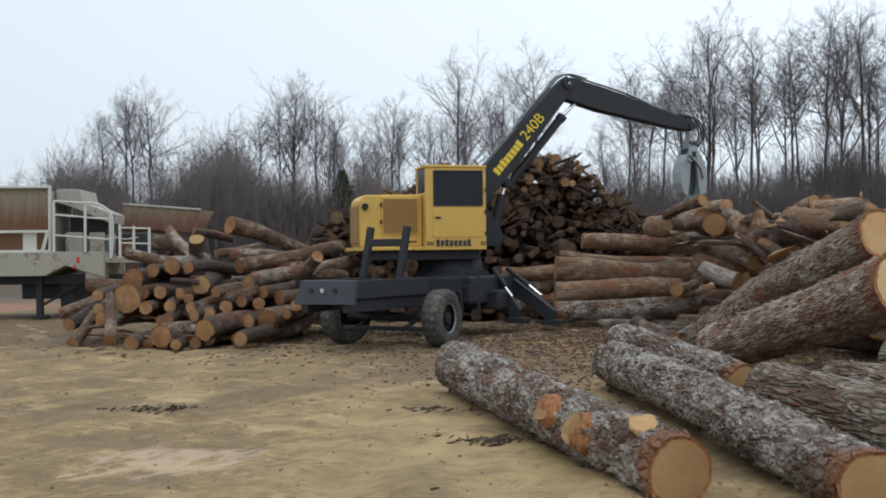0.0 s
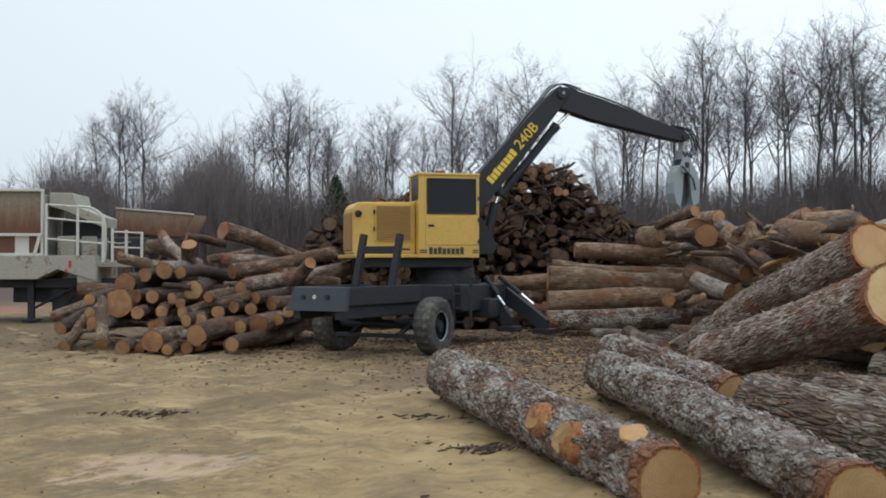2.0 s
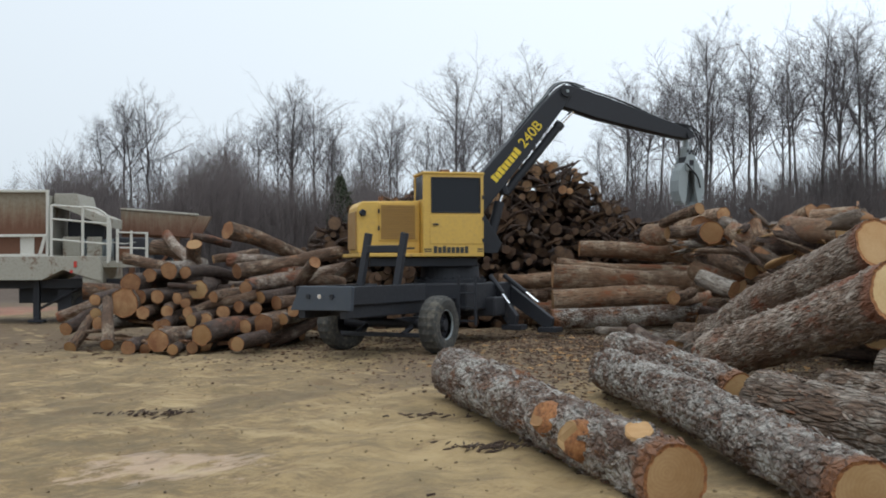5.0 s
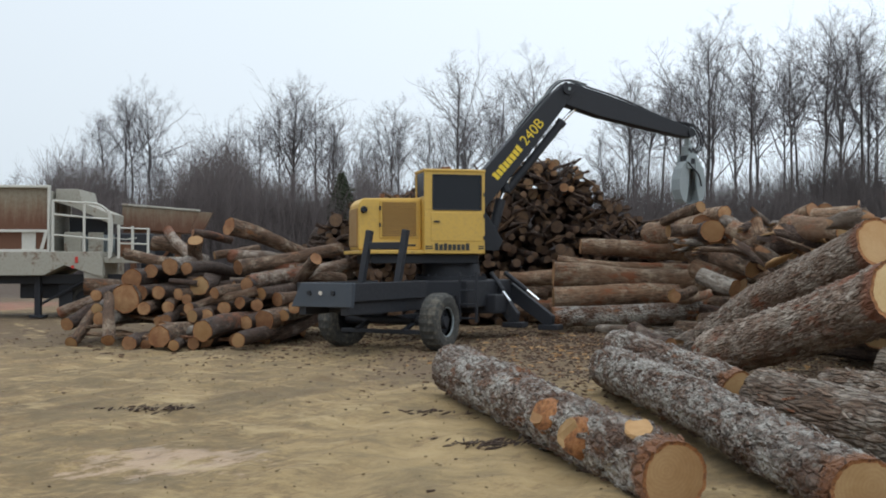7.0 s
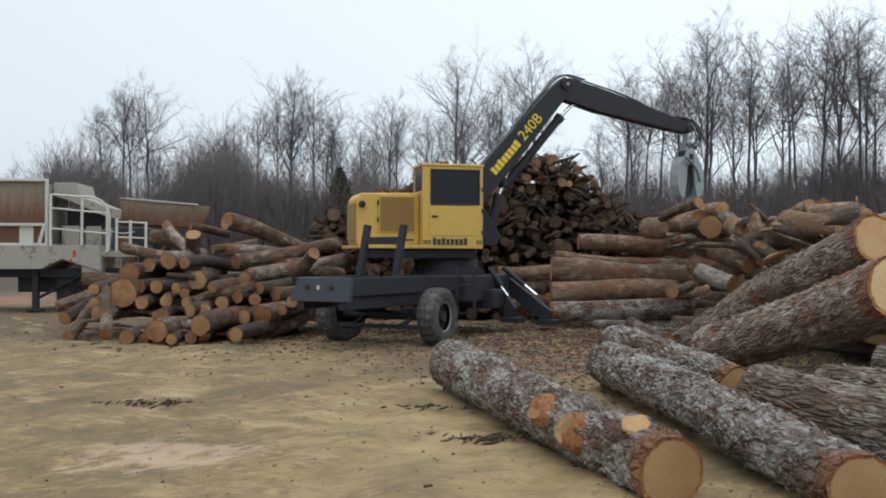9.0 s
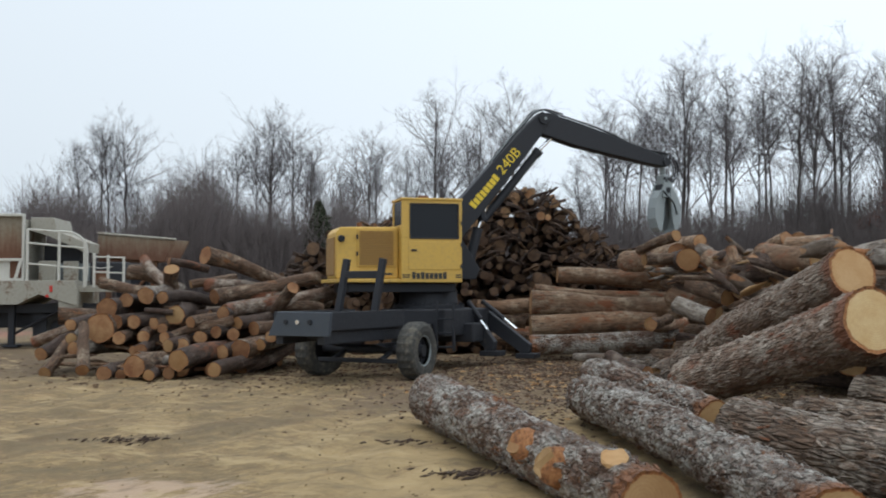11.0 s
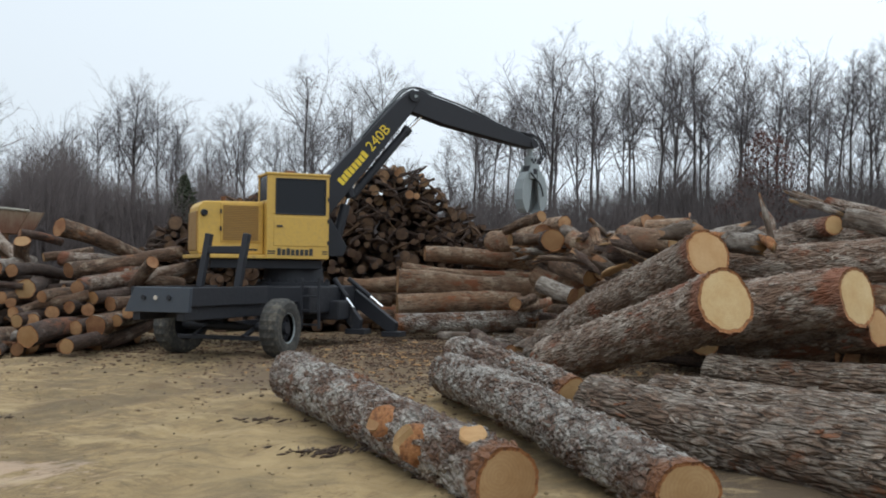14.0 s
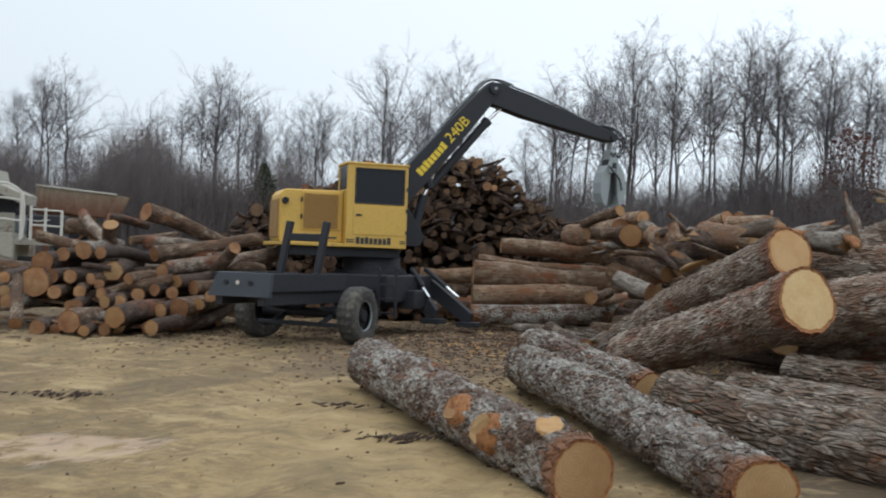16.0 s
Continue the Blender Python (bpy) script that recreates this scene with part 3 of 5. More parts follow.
def tall_pile():
    """The high stack at the back: short logs, sawn ends to the yard."""
    kinds = []
    for k in range(9):
        r = (0.055, 0.07, 0.085, 0.095, 0.105, 0.12, 0.135, 0.155, 0.185)[k]
        ob = make_log(Matrix.Translation((0, 60, -30)), 2.8, r, r * 0.92, BARK_PILE, CUT_DARK if k % 3 else CUT_OLD, 11, 4, 0.16, 0.14, "dark weathered short log in the high stack", "logs of the high stack")
        kinds.append(ob)
    rng = random.Random(5)
    tops = [(-4.1, 1.5), (-3.5, 2.4), (-2.9, 2.85), (-1.2, 3.5), (0.4, 4.1), (1.7, 4.35), (2.5, 4.5), (3.5, 4.3), (4.1, 3.7), (4.8, 3.2), (5.6, 2.75), (6.8, 2.2)]

    def top(x):
        return float(np.interp(x, [a for a, _ in tops], [b for _, b in tops]))

    spots, row, z = [], 0, 0.15
    while z < 4.5:
        x = -4.0 + (0.15 if row % 2 else 0)
        while x < 6.7:
            if z < top(x) + rng.uniform(-0.15, 0.12):
                k = rng.choice((0, 1, 2, 2, 3, 3, 4, 4, 5, 6, 7, 8))
                tilt = 15
                m = Matrix.Translation((x + rng.uniform(-0.13, 0.13), 27.6 + z * 0.25 + rng.uniform(-0.8, 0.5) + (0.03 * x), z + rng.uniform(-0.1, 0.1)))
                m = m @ Matrix.Rotation(radians(90 + rng.uniform(-tilt, tilt)), 4, "Z") @ Matrix.Rotation(radians(rng.uniform(-5, 8)), 4, "Y") @ Matrix.Rotation(rng.random() * 6, 4, "X")
                spots.append((k, m, z, top(x)))
            x += 0.232
        z += 0.208
        row += 1
    first, V, F, S = set(), [], [], []

    def join(k, m):
        for ob, slot in ((kinds[k], 0), *((c, 2) for c in kinds[k].children)):
            b0 = len(V)
            V.extend(m @ v.co for v in ob.data.vertices)
            for p in ob.data.polygons:
                F.append(tuple(b0 + i for i in p.vertices))
                S.append(slot + p.material_index)

    singles = 0
    for k, m, z, t in sorted(spots, key=lambda q: -q[2]):
        if singles < 95:
            singles += 1
            if k not in first:
                first.add(k)
                kinds[k].matrix_world = m
            else:
                copy_thing(kinds[k], m)
        else:
            join(k, m)
        if z < t - 0.3 and rng.random() < 0.5:
            # a second log behind the gap
            join(rng.choice((4, 5, 6)), Matrix.Translation((0.17, 0.75, 0.14)) @ m)
    # torn bark and thin sticks caught between the logs
    for _ in range(420):
        x = rng.uniform(-3.8, 6.4)
        z = rng.uniform(0.5, 1.0) * top(x)
        c = Vector((x, 27.5 + z * 0.25 + rng.uniform(-0.8, 0.3), z))
        d = Vector((rng.uniform(-1, 1), rng.uniform(-.5, .5), rng.uniform(-.7, .7))).normalized() * rng.uniform(0.15, 0.5)
        w = Vector((rng.uniform(-.3, .3), rng.uniform(-.3, .3), 1)).normalized() * rng.uniform(0.02, 0.07)
        b0 = len(V)
        V.extend((c - d - w, c + d - w * 0.4, c + d + w * 0.4, c - d * 0.8 + w, c + Vector((0, -0.05, 0)) + w * 0.3))
        F.extend(((b0, b0 + 1, b0 + 4), (b0 + 1, b0 + 2, b0 + 4), (b0 + 2, b0 + 3, b0 + 4), (b0 + 3, b0, b0 + 4), (b0 + 3, b0 + 2, b0 + 1, b0)))
        S.extend([rng.choice((0, 0, 2))] * 5)
    rest = mesh_ob("stacked_logs", V, F, BARK_PILE)
    rest.data.materials.append(BARK_PILE)
    rest.data.materials.append(CUT_DARK)
    rest.data.polygons.foreach_set("material_index", S)
    tagged(rest, "dark weathered logs packed deep in the high stack", "log stack", kind="stuff")


tall_pile()


def heap_filler():
    """Logs that bear the right-hand heap from below."""
    rng = random.Random(8)
    for k in range(22):
        x, y = rng.uniform(6.6, 12.5), rng.uniform(14.5, 24)
        topz = 1.15 + 0.06 * (x - 5)
        z = 0.2 + (k % 5) / 4 * (topz - 0.3)
        a = radians(rng.uniform(-50, 70))
        d = Vector((math.cos(a), math.sin(a), rng.uniform(-0.08, 0.08))) * rng.uniform(0.9, 1.3)
        c = Vector((x, y, z))
        mid_log(c - d, c + d, rng.uniform(0.16, 0.28), rng.uniform(0.16, 0.28))
    # the deep core of the heap, under and behind the great logs
    for k in range(20):
        x, y = rng.uniform(5.5, 7.2), rng.uniform(18.3, 23.5)
        c = Vector((x, y, 0.2 + (k % 6) * 0.27))
        a = radians(rng.uniform(40, 140))
        d = Vector((math.cos(a), math.sin(a), rng.uniform(-0.1, 0.1))) * rng.uniform(0.5, 0.9)
        mid_log(c - d, c + d, rng.uniform(0.14, 0.2), rng.uniform(0.14, 0.2), ("pile", "brown"))
    for k in range(18):
        x, y = rng.uniform(5.9, 9.2), rng.uniform(14.0, 18.0)
        c = Vector((x, y, 0.24 + (k % 3) * 0.36))
        a = radians(rng.uniform(80, 125))
        d = Vector((math.cos(a), math.sin(a), rng.uniform(-0.06, 0.06))) * rng.uniform(0.7, 1.1)
        mid_log(c - d, c + d, rng.uniform(0.19, 0.26), rng.uniform(0.19, 0.26), ("pile", "brown", "grey"))


heap_filler()


def low_stack_core():
    """Logs lying deep inside the low stack."""
    rng = random.Random(17)
    for k in range(24):
        c = Vector((rng.uniform(-6.6, -2.6), rng.uniform(21.9, 24.0), 0.18 + (k % 4) * 0.3))
        a = rng.uniform(-0.5, 0.6)
        d = Vector((math.cos(a), math.sin(a), rng.uniform(-0.05, 0.05))) * rng.uniform(0.9, 1.5)
        mid_log(c - d, c + d, rng.uniform(0.13, 0.19), rng.uniform(0.13, 0.19), ("pile", "brown"))


low_stack_core()


def broken_limb(p, q, r, rng, mat=None, slab=False):
    """A snapped piece of log: torn, pointed ends and split sides."""
    p, q = Vector(p), Vector(q)
    m, length = along_x(p, q, rng.uniform(0, 6))
    V, F, n, k = [], [], 13, 7
    s = rng.uniform(0, 90)
    bend = 0.0 if slab else rng.uniform(-0.09, 0.09)
    for j in range(k + 1):
        t = j / k
        taper = ((0.1, 0.7, 1.1, 1.0, 1.0, 0.8, 0.5, 0.05) if slab else (0.72, 0.95, 1.05, 1.0, 0.97, 0.95, 0.9, 0.62))[j]
        for i in range(n):
            a = 2 * math.pi * i / n
            qn = r * taper * (1 + 0.42 * noise.noise((math.cos(a) * 1.3 + s, math.sin(a) * 1.3, t * 3)) + 0.15 * noise.noise((math.cos(a) * 4 + s, math.sin(a) * 4, t * 9)))
            jag = 0.0 if 0 < j < k else rng.uniform(-0.16, 0.16)
            V.append((t * length + jag, math.cos(a) * qn + bend * math.sin(t * 3.1) * length, math.sin(a) * qn * (0.35 if slab else 1.0)))
    for j in range(k):
        for i in range(n):
            F.append((j * n + (i + 1) % n, j * n + i, (j + 1) * n + i, (j + 1) * n + (i + 1) % n))
    F += [tuple(range(n)), tuple(k * n + i for i in range(n))[::-1]]
    mat = mat or rng.choice((BARK_BROWN, BARK_PILE, BARK_GREY, BARK_PILE, BARK_BROWN, BARK_GREY))
    ob = mesh_ob("broken_limb", V, F, mat, smooth=True)
    ob.data.materials.append(CUT_OLD if rng.random() < 0.7 else CUT_MID)
    ob.data.polygons.foreach_set("material_index", [1 if f >= k * n else 0 for f in range(len(F))])
    ob.matrix_world = m
    tagged(ob, "snapped limb with torn orange wood on the heap", "broken limb", "broken limbs on the heap")


def jumble():
    rng = random.Random(31)
    ridge = [(5.5, 23.6, 2.40), (5.9, 21.0, 2.36), (6.2, 18.5, 2.32), (6.45, 17.0, 2.30), (7.4, 16.6, 2.25), (9.0, 16.3, 2.4)]
    for k in range(64):
        u = rng.uniform(0, len(ridge) - 1.001)
        i = int(u)
        c = Vector(ridge[i]).lerp(Vector(ridge[i + 1]), u - i)
        down = rng.random() ** 1.2
        c += Vector(((-0.9 if u > 1 else -0.2) * down + rng.uniform(-0.3, 0.3), -1.1 * down + rng.uniform(-0.3, 0.5), -0.75 * down - 0.05))
        a = rng.uniform(-1.2, 1.2) + (math.pi / 2 if rng.random() < 0.4 else 0)
        d = Vector((math.cos(a), math.sin(a), rng.uniform(-0.6, 0.6))) * rng.uniform(0.3, 0.85)
        broken_limb(c - d, c + d, rng.choice((0.035, 0.05, 0.07, 0.09, 0.11, 0.13)), rng, (CUT_OLD if k % 22 == 3 else INNER) if k % 11 == 3 else None, k % 11 == 3)
    # loose chunks and torn tops between the heap and the litter
    for k in range(34):
        c = Vector((rng.uniform(3.3, 5.3), rng.uniform(17.2, 20.6), rng.uniform(0.04, 0.4)))
        c.z *= (c.x - 2.6) / 2.2
        a = rng.uniform(-1.5, 1.5)
        d = Vector((math.cos(a), math.sin(a), rng.uniform(-0.12, 0.12))) * rng.uniform(0.15, 0.55)
        broken_limb(c - d, c + d, rng.choice((0.025, 0.035, 0.05, 0.07, 0.12)), rng)
    # chunks that stand out along the heap's crest
    broken_limb((3.85, 17.3, 0.22), (4.8, 18.3, 0.34), 0.22, rng, BARK_GREY)
    broken_limb((5.57, 17.96, 1.95), (6.07, 17.38, 2.02), 0.20, rng, BARK_PILE)
    broken_limb((5.54, 17.9, 2.10), (6.03, 17.3, 2.20), 0.09, rng, CUT_MID, True)
    broken_limb((4.78, 15.46, 1.54), (4.93, 14.82, 1.73), 0.11, rng, CUT_MID, True)
    broken_limb((5.54, 19.49, 1.84), (5.72, 18.44, 2.12), 0.15, rng, BARK_BROWN)
    broken_limb((5.60, 14.92, 2.18), (5.87, 14.37, 2.26), 0.13, rng, BARK_GREY)
    broken_limb((5.74, 13.99, 2.06), (6.10, 14.13, 2.13), 0.09, rng, INNER)
    broken_limb((6.48, 14.78, 2.06), (6.72, 14.23, 1.98), 0.15, rng, BARK_GREY)
    broken_limb((6.76, 14.23, 2.64), (6.93, 14.20, 2.02), 0.045, rng, BARK_GREY)
    broken_limb((6.74, 13.83, 1.98), (6.78, 14.23, 2.10), 0.075, rng, INNER)
    broken_limb((7.86, 15.57, 2.89), (8.45, 14.97, 2.59), 0.035, rng, BARK_GREY)
    broken_limb((8.38, 14.98, 2.62), (8.70, 14.43, 2.37), 0.045, rng, BARK_GREY)
    broken_limb((7.88, 15.37, 2.73), (8.34, 14.99, 2.55), 0.06, rng, BARK_GREY)


jumble()

# great logs in the foreground and right-hand heap
LOG_SEED[0] = 79
near_log((1.46, 6.85, 0.25), (0.11, 12.75, 0.31), 0.235, 0.30, 'flaky', knots=True)
near_log((2.60, 6.35, 0.245), (2.03, 13.0, 0.27), 0.22, 0.262, 'flaky')
near_log((3.01, 10.7, 0.31), (2.25, 13.6, 0.53), 0.19, 0.22, 'flaky')
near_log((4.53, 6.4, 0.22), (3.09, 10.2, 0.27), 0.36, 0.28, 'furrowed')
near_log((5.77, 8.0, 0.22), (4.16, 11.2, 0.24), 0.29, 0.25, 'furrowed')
near_log((4.82, 11.0, 1.31), (3.86, 14.9, 0.29), 0.37, 0.32, 'ridged')
near_log((5.41, 13.0, 1.86), (4.36, 17.5, 0.42), 0.33, 0.28, 'ridged')
near_log((6.50, 11.2, 1.36), (5.45, 13.0, 1.02), 0.355, 0.37, 'ridged')
near_log((6.95, 11.5, 1.02), (6.10, 13.2, 0.72), 0.23, 0.25, 'ridged')
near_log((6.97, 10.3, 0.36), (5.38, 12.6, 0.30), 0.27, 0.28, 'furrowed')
near_log((8.75, 13.0, 1.89), (6.73, 15.2, 1.59), 0.3, 0.3, 'ridged')
near_log((9.61, 14.0, 2.25), (7.38, 16.0, 1.89), 0.3, 0.28, 'ridged')
near_log((8.07, 14.6, 2.35), (8.05, 17.0, 2.07), 0.15, 0.18, 'ridged')
near_log((8.14, 12.0, 1.24), (7.99, 14.0, 0.87), 0.2, 0.2, 'ridged')
# logs lying across behind the loader
mid_log((3.42, 26.0, 2.01), (6.55, 26.0, 1.87), 0.20, 0.22)
mid_log((2.82, 25.7, 1.72), (6.47, 25.7, 1.47), 0.12, 0.14)
mid_log((2.66, 25.2, 1.33), (6.06, 25.2, 1.20), 0.29, 0.26)
mid_log((2.62, 24.8, 0.81), (5.61, 24.8, 0.90), 0.26, 0.24, ("tan",))
mid_log((2.53, 24.3, 0.33), (6.02, 24.3, 0.50), 0.25, 0.23, ("grey", "flaky"))
mid_log((1.42, 26.0, 1.25), (2.74, 26.0, 1.25), 0.17, 0.19)
mid_log((1.70, 25.9, 0.86), (2.60, 25.9, 0.87), 0.14, 0.14)
mid_log((1.75, 25.6, 0.45), (2.70, 25.6, 0.47), 0.17, 0.16)
mid_log((2.20, 26.8, 0.40), (7.00, 26.6, 0.60), 0.30, 0.28)
mid_log((2.40, 27.0, 1.00), (7.00, 26.8, 1.20), 0.28, 0.28)
mid_log((4.79, 19.60, 2.68), (4.35, 20.69, 2.44), 0.11, 0.09, ("brown",))
mid_log((4.46, 20.67, 2.24), (5.77, 20.97, 2.28), 0.13, 0.12, ("brown",))
mid_log((5.15, 20.05, 2.22), (5.43, 22.03, 2.24), 0.22, 0.2, ("pile",))
mid_log((5.53, 20.50, 2.46), (5.66, 19.47, 2.02), 0.12, 0.12, ("grey",))
mid_log((4.48, 18.13, 1.38), (4.91, 17.56, 1.16), 0.15, 0.15, ("grey",))
mid_log((4.28, 19.18, 1.00), (4.85, 20.10, 1.10), 0.10, 0.10, ("brown",))
mid_log((5.23, 20.04, 1.80), (5.61, 18.97, 1.48), 0.16, 0.16, ("grey", "brown"))
mid_log((8.21, 14.51, 2.44), (8.91, 13.89, 2.20), 0.15, 0.17, ("grey",))
mid_log((5.09, 22.6, 0.89), (6.7, 26.0, 0.92), 0.15, 0.16)
mid_log((5.09, 21.0, 1.51), (5.69, 20.0, 1.19), 0.2, 0.2)
mid_log((4.96, 25.0, 2.34), (5.56, 22.5, 2.39), 0.25, 0.26)
mid_log((5.94, 22.0, 2.66), (5.58, 26.0, 2.54), 0.15, 0.16)
mid_log((5.5, 21.0, 2.18), (5.86, 26.0, 2.12), 0.24, 0.25)
mid_log((6.03, 22.0, 2.46), (6.29, 20.0, 1.89), 0.14, 0.12)
mid_log((6.04, 17.0, 2.33), (6.58, 16.5, 2.36), 0.14, 0.15)
mid_log((5.77, 18.5, 2.07), (6.22, 17.5, 2.5), 0.16, 0.15)
mid_log((5.86, 18.0, 1.96), (6.13, 17.0, 2.26), 0.18, 0.16)
mid_log((5.72, 19.0, 2.39), (5.72, 18.6, 1.97), 0.1, 0.1)
mid_log((5.55, 22.0, 1.92), (5.91, 20.0, 1.73), 0.16, 0.15)
mid_log((5.48, 20.0, 1.35), (6.17, 18.5, 2.02), 0.14, 0.14)
mid_log((5.18, 21.0, 1.22), (5.82, 19.0, 1.67), 0.16, 0.15)
mid_log((3.36, 18.5, 0.45), (3.73, 17.0, 0.25), 0.12, 0.1, ('pile',))
mid_log((2.99, 20.0, 0.33), (4.44, 18.0, 0.3), 0.08, 0.05, ('grey',))
mid_log((5.59, 20.0, 2.22), (6.0, 18.0, 1.86), 0.2, 0.2)
mid_log((9.65, 19.0, 3.19), (10.3, 18.0, 2.72), 0.07, 0.09, ('ridged', 'brown'))
mid_log((9.86, 18.0, 3.0), (10.78, 16.0, 2.25), 0.09, 0.14, ('ridged', 'brown'))
mid_log((9.06, 16.0, 2.34), (10.55, 15.5, 2.55), 0.2, 0.2, ('ridged', 'brown'))
mid_log((8.35, 17.5, 2.7), (8.4, 17.2, 2.19), 0.08, 0.1, ('ridged', 'brown'))
mid_log((6.59, 18.0, 2.47), (8.41, 22.0, 2.52), 0.17, 0.17)
mid_log((5.84, 17.5, 2.21), (6.01, 15.5, 2.08), 0.2, 0.2)
# long poles on top of the low stack
mid_log((-4.76, 23.0, 2.38), (-3.03, 25.0, 1.76), 0.2, 0.13, ('brown', 'brown', 'pile', 'ridged'))
mid_log((-5.63, 23.5, 2.3), (-4.86, 24.0, 2.14), 0.09, 0.09, ('brown', 'brown', 'pile', 'ridged'))
mid_log((-5.35, 22.5, 2.11), (-5.4, 23.0, 1.56), 0.16, 0.14, ('brown', 'brown', 'pile', 'ridged'))
mid_log((-4.33, 22.0, 1.47), (-2.39, 24.0, 1.95), 0.16, 0.14, ('brown', 'brown', 'pile', 'ridged'))
mid_log((-2.61, 21.5, 1.7), (-3.21, 22.5, 1.07), 0.13, 0.12, ('brown', 'brown', 'pile', 'ridged'))
mid_log((-4.0, 21.5, 1.21), (-2.09, 23.5, 1.56), 0.15, 0.15, ('brown', 'brown', 'pile', 'ridged'))
mid_log((-8.82, 24.0, 0.48), (-7.71, 24.0, 0.88), 0.12, 0.12, ('brown', 'brown', 'pile', 'ridged'))
mid_log((-7.45, 20.6, 0.39), (-7.25, 22.0, 0.67), 0.13, 0.12, ('brown', 'brown', 'pile', 'ridged'))
mid_log((-7.13, 20.0, 0.07), (-7.14, 21.5, 0.57), 0.12, 0.12, ('brown', 'brown', 'pile', 'ridged'))
mid_log((-6.25, 19.3, 0.21), (-6.59, 20.5, 1.01), 0.12, 0.1, ('brown', 'brown', 'pile', 'ridged'))
mid_log((-3.48, 20.5, 0.1), (-2.55, 22.0, 0.51), 0.13, 0.12, ('brown', 'brown', 'pile', 'ridged'))
mid_log((-3.34, 21.0, 0.88), (-2.36, 22.5, 0.95), 0.14, 0.14, ('brown', 'brown', 'pile', 'ridged'))
mid_log((-3.7, 20.8, 1.06), (-4.95, 20.6, 0.78), 0.1, 0.08, ('brown', 'brown', 'pile', 'ridged'))
mid_log((-3.72, 22.6, 1.56), (-2.13, 24.0, 1.36), 0.16, 0.15, ('brown', 'brown', 'pile', 'ridged'))
mid_log((-4.48, 20.5, 1.01), (-3.74, 22.0, 1.2), 0.11, 0.1, ('brown', 'brown', 'pile', 'ridged'))
mid_log((-7.94, 26.0, 1.84), (-6.14, 25.0, 1.62), 0.14, 0.12, ('brown', 'brown', 'pile', 'ridged'))
mid_log((-7.15, 27.0, 2.43), (-5.99, 25.5, 1.56), 0.13, 0.12, ('brown', 'brown', 'pile', 'ridged'))
mid_log((-7.52, 27.0, 2.14), (-6.64, 27.0, 1.99), 0.2, 0.2, ('brown', 'brown', 'pile', 'ridged'))
mid_log((-5.5, 21.0, 1.22), (-4.93, 21.0, 1.19), 0.06, 0.06, ('brown', 'brown', 'pile', 'ridged'))
mid_log((-4.39, 25.0, 1.96), (-5.36, 24.5, 1.76), 0.1, 0.1, ('brown', 'brown', 'pile', 'ridged'))
mid_log((-1.97, 23.6, 1.56), (-2.76, 22.8, 1.19), 0.13, 0.13, ('brown', 'brown', 'pile', 'ridged'))
mid_log((-2.17, 23.0, 1.19), (-3.23, 22.6, 1.44), 0.16, 0.15, ('brown', 'brown', 'pile', 'ridged'))
mid_log((-4.98, 24.6, 1.82), (-3.12, 23.6, 1.56), 0.17, 0.15, ('brown', 'brown', 'pile', 'ridged'))
# sawn ends of the low stack: place, radius, turn, length
stack_log(-5.72, 19.0, 0.17, 0.135, 8, 2.6)
stack_log(-5.15, 19.05, 0.27, 0.20, -10, 2.4)
stack_log(-4.85, 18.9, 0.14, 0.10, 12, 2.6)
stack_log(-4.40, 19.1, 0.38, 0.20, -30, 2.4)
stack_log(-3.72, 19.0, 0.20, 0.135, -24, 2.5)
stack_log(-4.62, 19.3, 0.12, 0.11, 5, 2.5)
stack_log(-5.45, 19.25, 0.11, 0.10, -6, 2.5)
stack_log(-6.29, 21.1, 1.28, 0.21, -11, 2.7)
stack_log(-6.3, 20.72, 0.92, 0.29, -5, 2.3)
stack_log(-6.79, 20.59, 0.92, 0.11, 12, 2.6)
stack_log(-6.75, 20.4, 0.74, 0.11, 25, 2.9)
stack_log(-6.65, 20.22, 0.51, 0.13, -17, 3.1)
stack_log(-5.85, 19.47, 0.09, 0.13, -4, 3.4)
stack_log(-5.85, 20.45, 0.73, 0.13, 4, 3.1)
stack_log(-5.45, 19.62, 0.21, 0.12, 6, 3.0)
stack_log(-5.31, 19.78, 0.28, 0.24, -53, 3.4)
stack_log(-5.27, 20.12, 0.5, 0.12, 3, 3.4)
stack_log(-5.41, 20.56, 0.79, 0.12, 19, 2.8)
stack_log(-5.5, 20.16, 0.47, 0.11, -19, 3.5)
stack_log(-5.29, 20.85, 0.98, 0.12, -47, 2.4)
stack_log(-5.06, 20.6, 0.9, 0.10, 22, 2.8)
stack_log(-4.97, 19.82, 0.26, 0.11, -31, 2.9)
stack_log(-4.55, 19.77, 0.26, 0.23, -27, 3.0)
stack_log(-4.6, 20.3, 0.61, 0.13, 17, 3.2)
stack_log(-4.32, 20.54, 0.73, 0.13, 14, 3.6)
stack_log(-3.99, 20.55, 0.79, 0.12, -42, 3.4)
stack_log(-3.7, 20.58, 0.76, 0.12, 17, 3.0)
stack_log(-3.79, 20.11, 0.46, 0.14, -38, 3.4)
stack_log(-3.44, 20.14, 0.5, 0.20, -32, 2.3)
stack_log(-3.9, 19.72, 0.16, 0.12, 24, 2.3)
stack_log(-5.02, 19.6, 0.08, 0.09, -22, 2.4)
stack_log(-4.94, 21.04, 1.22, 0.19, 7, 3.4)
stack_log(-5.57, 21.35, 1.52, 0.17, -6, 2.3)
stack_log(-6.04, 20.91, 1.05, 0.14, -29, 3.4)
stack_log(-5.7, 20.9, 1.0, 0.14, -15, 3.6)
